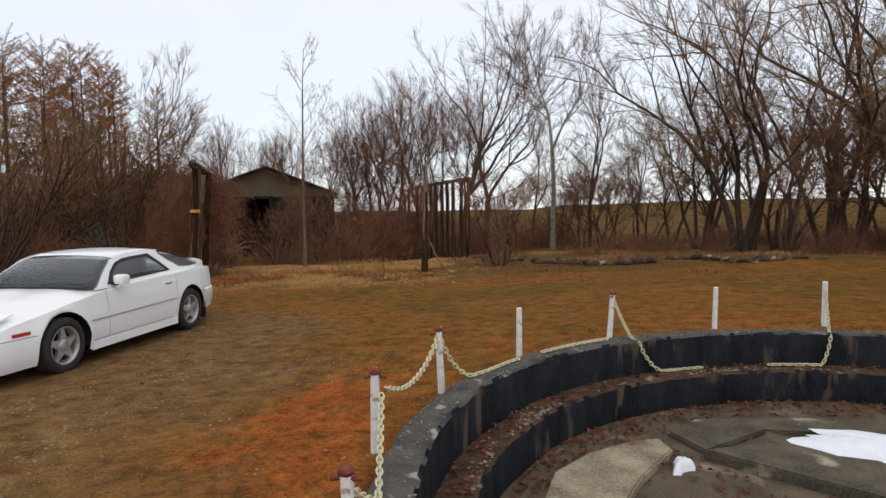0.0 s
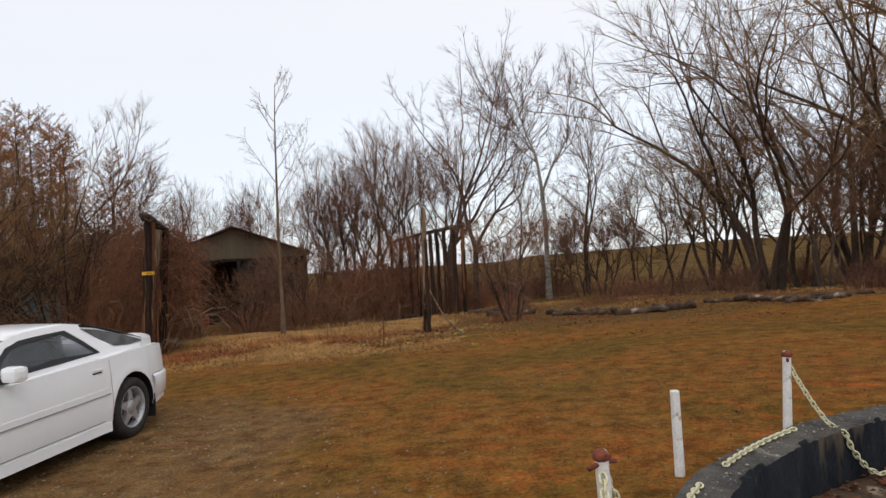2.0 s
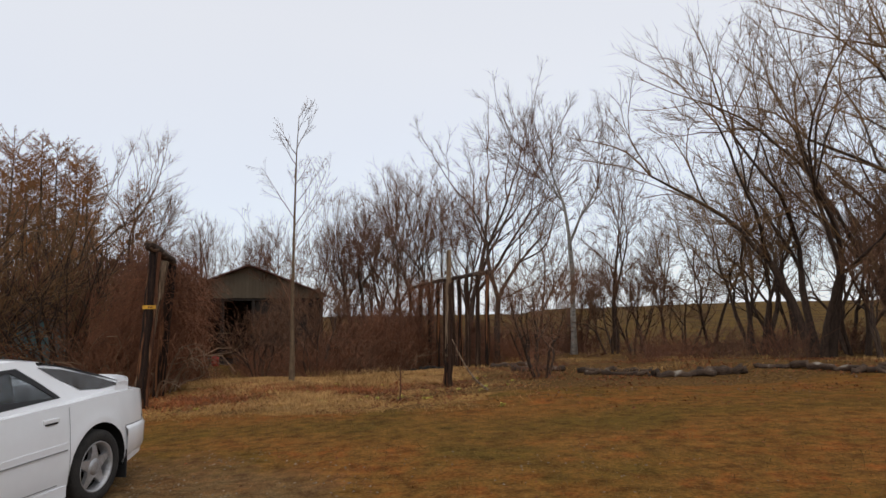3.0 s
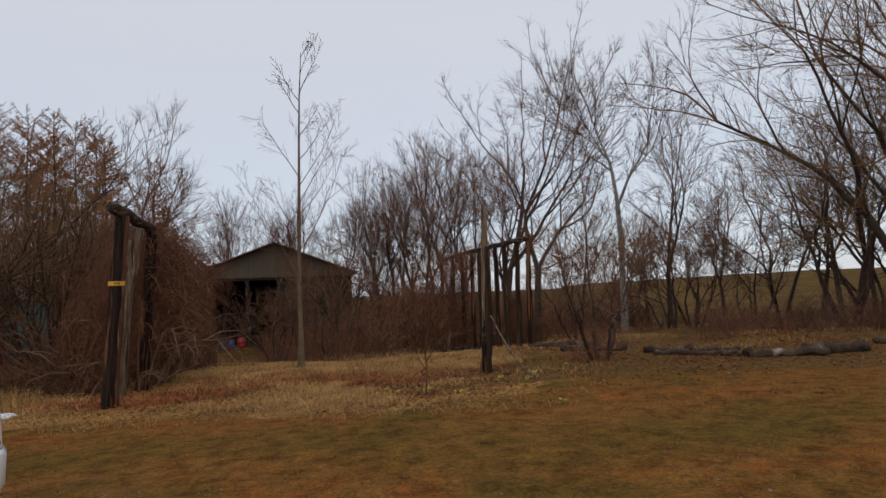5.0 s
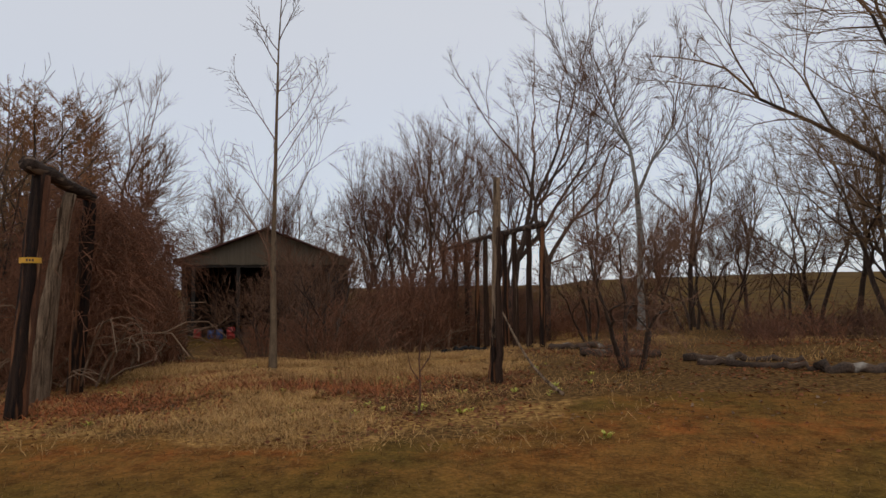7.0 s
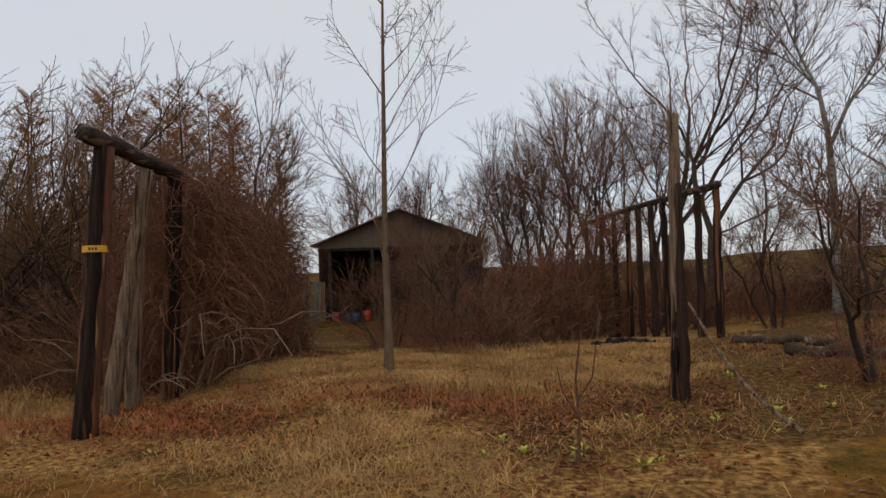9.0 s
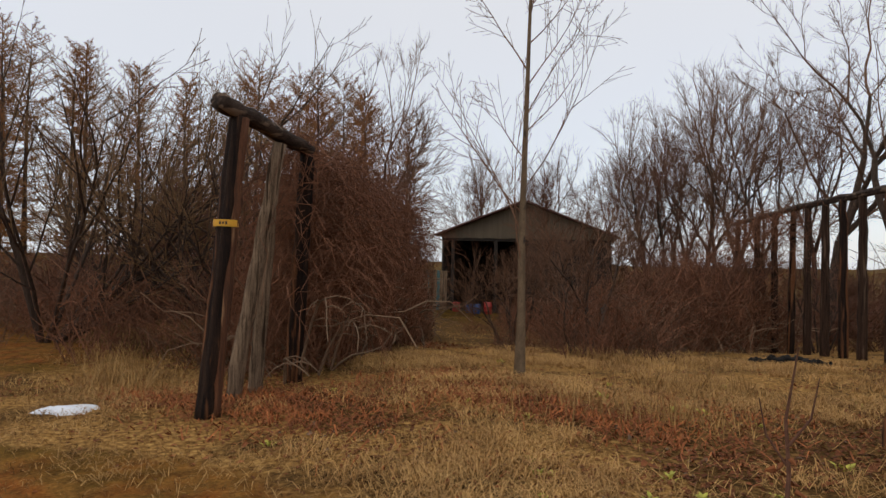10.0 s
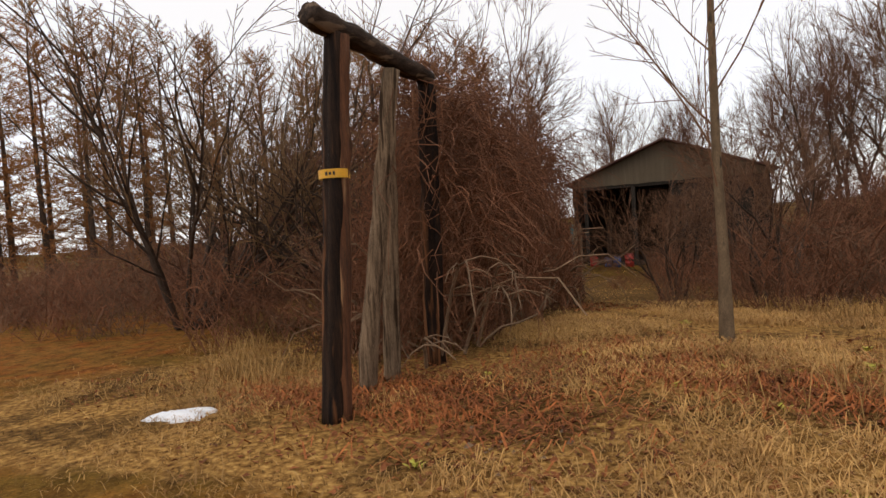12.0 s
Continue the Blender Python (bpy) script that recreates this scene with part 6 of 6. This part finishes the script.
scatter_blades("turf", "short brown winter turf of the lawn", "grass", M_TURF, sample(110000, -11, 9, 3.0, 19.5, lambda x, y: (1 - zones(x, y)[0]) * (0.25 + 0.5 * clumpy(x, y, 1.6)) * outside(x, y), 7), 0.042, 0.006, 8, 1.1)


def scatter_leaves(name, label, spots, zs, size, mat, seed):
    rnd = np.random.RandomState(seed)
    n = len(spots)
    a = rnd.uniform(0, 2 * np.pi, n)
    s = size * rnd.uniform(0.5, 1.4, n)
    tilt = rnd.normal(0, 0.45, n)
    u = np.stack([np.cos(a), np.sin(a), 0.3 * tilt], -1) * s[:, None]
    w = np.stack([-np.sin(a), np.cos(a), tilt], -1) * s[:, None] * 0.55
    c = np.stack([spots[:, 0], spots[:, 1], zs + 0.008 + np.abs(tilt) * s * 0.3], -1)
    curl = np.stack([np.zeros(n), np.zeros(n), s * 0.35], -1)
    v = np.stack([c - u, c - w * 1.0 + curl * 0.6, c + u, c + w + curl], 1).reshape(-1, 3)
    o = np.arange(n) * 4
    f = np.concatenate([np.stack([o, o + 1, o + 2], -1), np.stack([o, o + 2, o + 3], -1)])
    tagged(part(name, mesh_of(name, v, f.tolist()), mat, kind="stuff"), label, "leaves")


sp = sample(60000, -14, 13, 16.4, 27, lambda x, y: np.clip(zones(x, y)[2] * 1.0 + 0.5 * zones(x, y)[1] + 0.08, 0, 1) * clumpy(x + 1.3, y + 0.7, 0.7), 9)
scatter_leaves("leaf_litter", "dead reddish-brown leaves under the trees", sp, height(sp[:, 0], sp[:, 1]), 0.026, M_LITTER, 10)
sp = sample(34000, -10.5, -2, 16.6, 22.5, lambda x, y: zones(x, y)[2] * clumpy(x, y, 1.3), 33)
scatter_leaves("leaf_litter", "curled red-brown leaves heaped about the gate", sp, height(sp[:, 0], sp[:, 1]), 0.022, M_LITTER, 34)
sp = sample(3200, -9, 9, 3, 17, lambda x, y: 0.5 * outside(x, y) * clumpy(x, y), 11)
scatter_leaves("leaf_litter", "scattered dead leaves on the lawn", sp, height(sp[:, 0], sp[:, 1]), 0.017, M_LITTER, 12)
sp = sample(26000, BX - BR, BX + BR, BY - BR, BY + BR, lambda x, y: (np.hypot(x - BX, y - BY) < BR - 0.58) * np.clip(smooth01(3.0, 3.7, np.hypot(x - BX, y - BY)) + 0.08 + 0.5 * (np.abs((x - 2.23) * 0.8 - (y - 8.86) * -0.6) < 0.22), 0, 1), 13)
scatter_leaves("leaf_litter", "wet reddish leaves gathered along the basin's floor", sp, np.full(len(sp), -0.47), 0.026, M_WETLEAF, 14)


def scatter_stones(name, label, spots, size, mat, seed, level=None):
    rnd = np.random.RandomState(seed)
    n = len(spots)
    octa = np.array([(1, 0, 0), (0, 1, 0), (-1, 0, 0), (0, -1, 0), (0, 0, 0.7), (0, 0, -0.5)], float)
    s = size * rnd.uniform(0.4, 1.5, n) ** 1.5
    a = rnd.uniform(0, 2 * np.pi, n)
    sc = rnd.uniform(0.7, 1.2, (n, 1, 3)) * s[:, None, None]
    v = octa[None] * sc
    v = np.stack([v[..., 0] * np.cos(a)[:, None] - v[..., 1] * np.sin(a)[:, None], v[..., 0] * np.sin(a)[:, None] + v[..., 1] * np.cos(a)[:, None], v[..., 2]], -1)
    v = v + np.stack([spots[:, 0], spots[:, 1], height(spots[:, 0], spots[:, 1]) if level is None else np.full(n, level)], -1)[:, None]
    o = (np.arange(n) * 6)[:, None, None]
    f = (o + np.array([(0, 1, 4), (1, 2, 4), (2, 3, 4), (3, 0, 4), (1, 0, 5), (2, 1, 5), (3, 2, 5), (0, 3, 5)])[None]).reshape(-1, 3)
    tagged(part(name, mesh_of(name, v.reshape(-1, 3), f.tolist()), mat, kind="stuff"), label, "gravel")


scatter_stones("gravel", "loose pale pebbles trodden into the drive", sample(34000, -8, 1.5, 2.2, 14, lambda x, y: np.clip(zones(x, y)[0] * 0.8 + 0.10, 0, 1) * outside(x, y) * clumpy(x, y, 1.4), 15), 0.0100, M_PEBBLE, 16)


prnd = np.random.RandomState(4)
v, f = [], []
spots = [(-2.55, 19.6), (-2.2, 19.75), (-4.6, 18.05), (-4.75, 18.3), (-3.1, 18.15), (-3.6, 20.6), (-1.7, 20.0), (-5.4, 19.4), (-7.3, 19.6), (-6.1, 20.2)] + [(prnd.uniform(-8, -1), prnd.uniform(17.0, 23)) for i in range(40)]
for x, y in spots:
    s_ = prnd.uniform(0.35, 0.75)
    for i in range(10):
        a, r, z = prnd.uniform(0, 6.28), prnd.uniform(0.02, 0.12) * s_, prnd.uniform(0.02, 0.08) * s_
        c = np.array(gz(x, y)) + (r * math.cos(a), r * math.sin(a), z)
        u = np.array((math.cos(a), math.sin(a), 0.4)) * 0.040 * s_
        w = np.array((-math.sin(a), math.cos(a), 0)) * 0.024 * s_
        o = len(v)
        v += [c - u, c - w, c + u, c + w, c - u - (0, 0, z)]
        f += [(o, o + 1, o + 2), (o, o + 2, o + 3), (o, o + 1, o + 4)]
tagged(part("sprout_patch", mesh_of("sprout_patch", v, f), M_SPROUT, kind="stuff"), "small yellow-green plants sprouting in the dead grass", "plant")

stem = thing("seedling", "thin bare seedling with a few dead red leaves", "plant", pose(*gz(-3.08, 18.0)))
t = Tubes()
t.add([(0, 0, -0.03), (0.02, 0, 0.3), (0.0, 0.02, 0.6), (0.06, 0.0, 1.0)], (0.016, 0.012, 0.009, 0.004), 5)
t.add([(0.01, 0, 0.45), (0.12, 0.03, 0.62), (0.16, 0.0, 0.85)], (0.008, 0.006, 0.003), 4)
t.add([(0.01, 0, 0.35), (-0.10, 0.03, 0.5), (-0.13, 0.0, 0.7)], (0.008, 0.006, 0.003), 4)
part("stalk", t.mesh("stalk"), M_TWIG_RED, stem)
t = Tubes()
for i in range(7):
    a = i * 0.9
    t.add([(0.05 * math.cos(a), 0.05 * math.sin(a), 0.22 + 0.03 * i), (0.10 * math.cos(a), 0.10 * math.sin(a), 0.20 + 0.03 * i)], (0.018, 0.006), 3)
part("leaf_cluster", t.mesh("leaf_cluster"), M_LITTER, stem, "withered red-brown leaves")

# low tussocks of bent straw, lighter than the ground between them
rt = np.random.RandomState(120)
tuss = sample(900, -9.5, 0.5, 17.2, 27, lambda x, y: zones(x, y)[1] * (1 - 0.6 * zones(x, y)[2]) * smooth01(-1.8, -3.0, x) * grassy(x, y), 121)
tuss_at = np.concatenate([rt.normal(c, rt.uniform(0.07, 0.2), (rt.randint(50, 170), 2)) for c in tuss])
scatter_blades("straw_tussock", "bent pale straw tussocks in the dead grass", "grass", M_STRAW, tuss_at, 0.15, 0.008, 122, 1.5)
sp = sample(9000, -9, 9, 17.5, 30, lambda x, y: 0.55 * clumpy(x + 0.5, y, 0.9) * smooth01(16.8, 18.5, y), 124)
scatter_leaves("leaf_litter", "pale dry leaves scattered under the trees", sp, height(sp[:, 0], sp[:, 1]), 0.024, M_VINE_PALE, 125)

# flattened rust-red fronds about the gate and the young tree
fern_at = np.concatenate([np.random.RandomState(80 + i).normal((x, y), (sx, sy), (n, 2)) for i, (x, y, sx, sy, n) in enumerate([(-8.3, 18.4, 0.8, 0.5, 1100), (-7.2, 18.4, 0.8, 0.45, 600), (-6.0, 19.9, 1.0, 0.3, 1200), (-4.3, 20.9, 0.7, 0.35, 400), (-9.3, 18.0, 0.5, 0.25, 500), (-7.0, 20.6, 0.7, 0.4, 600), (-4.4, 19.6, 0.6, 0.3, 400)])])
scatter_blades("dead_fern", "flattened rust-red dead fronds on the ground", "fern", M_FERN, fern_at, 0.11, 0.016, 88, 2.6)

t = Tubes()
base = np.array(gz(-1.56, 19.16, 0.02))
tip = np.array((-2.42, 20.30, 1.05))
s_ = np.linspace(0, 1, 12)[:, None]
pts = base * (1 - s_) + tip * s_
pts[:, 2] -= 0.17 * np.sin(np.pi * s_[:, 0])
t.add(pts, np.linspace(0.024, 0.012, 12), 7, True)
tagged(part("leaning_branch", t.mesh("leaning_branch"), M_GREYLOG), "long bent bare branch leaning against the tall pole", "branch")

# taller pale tufts standing at the foot of the thickets
tuft_at = np.concatenate([np.random.RandomState(60 + i).normal((x, y), (0.34, 0.28), (150, 2)) for i, (x, y) in enumerate([(-10.9, 18.3), (-10.2, 18.0), (-11.6, 18.6), (-6.9, 24.9), (-6.0, 24.4), (-5.2, 25.0), (-4.9, 21.9), (-4.3, 22.3), (-7.7, 25.6), (-5.0, 19.9), (-4.2, 20.3), (-12.6, 18.9)])])
scatter_blades("grass_tuft", "tall pale dry grass tufts before the thickets", "grass", M_STRAW, tuft_at, 0.40, 0.009, 61, 0.95)

# crumbled concrete along the rim and the bench step
rr = np.random.RandomState(70)
ang = rr.uniform(0, 2 * np.pi, 2600)
rad = BR - 0.53 + np.abs(rr.normal(0, 0.05, 2600)) * rr.choice((1, 1, 2.5), 2600)
keep = np.sin(ang * 7 + 1) + np.sin(ang * 17) + rr.normal(0, 0.7, 2600) > 0.3
scatter_stones("concrete_rubble", "crumbled concrete lying along the bench step", np.stack([BX + rad * np.cos(ang), BY + rad * np.sin(ang)], -1)[keep], 0.014, M_RUBBLE, 71, -0.112)
ang = rr.uniform(0, 2 * np.pi, 1500)
rad = BR - rr.uniform(0.03, 0.25, 1500)
scatter_stones("concrete_rubble", "concrete crumbs on the basin's rim", np.stack([BX + rad * np.cos(ang), BY + rad * np.sin(ang)], -1), 0.008, M_RUBBLE, 72, 0.277)
rad, ang = BR - rr.uniform(0.28, 0.52, 1500), rr.uniform(0, 2 * np.pi, 1500)
scatter_leaves("leaf_litter", "dead wet leaves on the bench step", np.stack([BX + rad * np.cos(ang), BY + rad * np.sin(ang)], -1), np.full(1500, -0.115), 0.022, M_WETLEAF, 73)
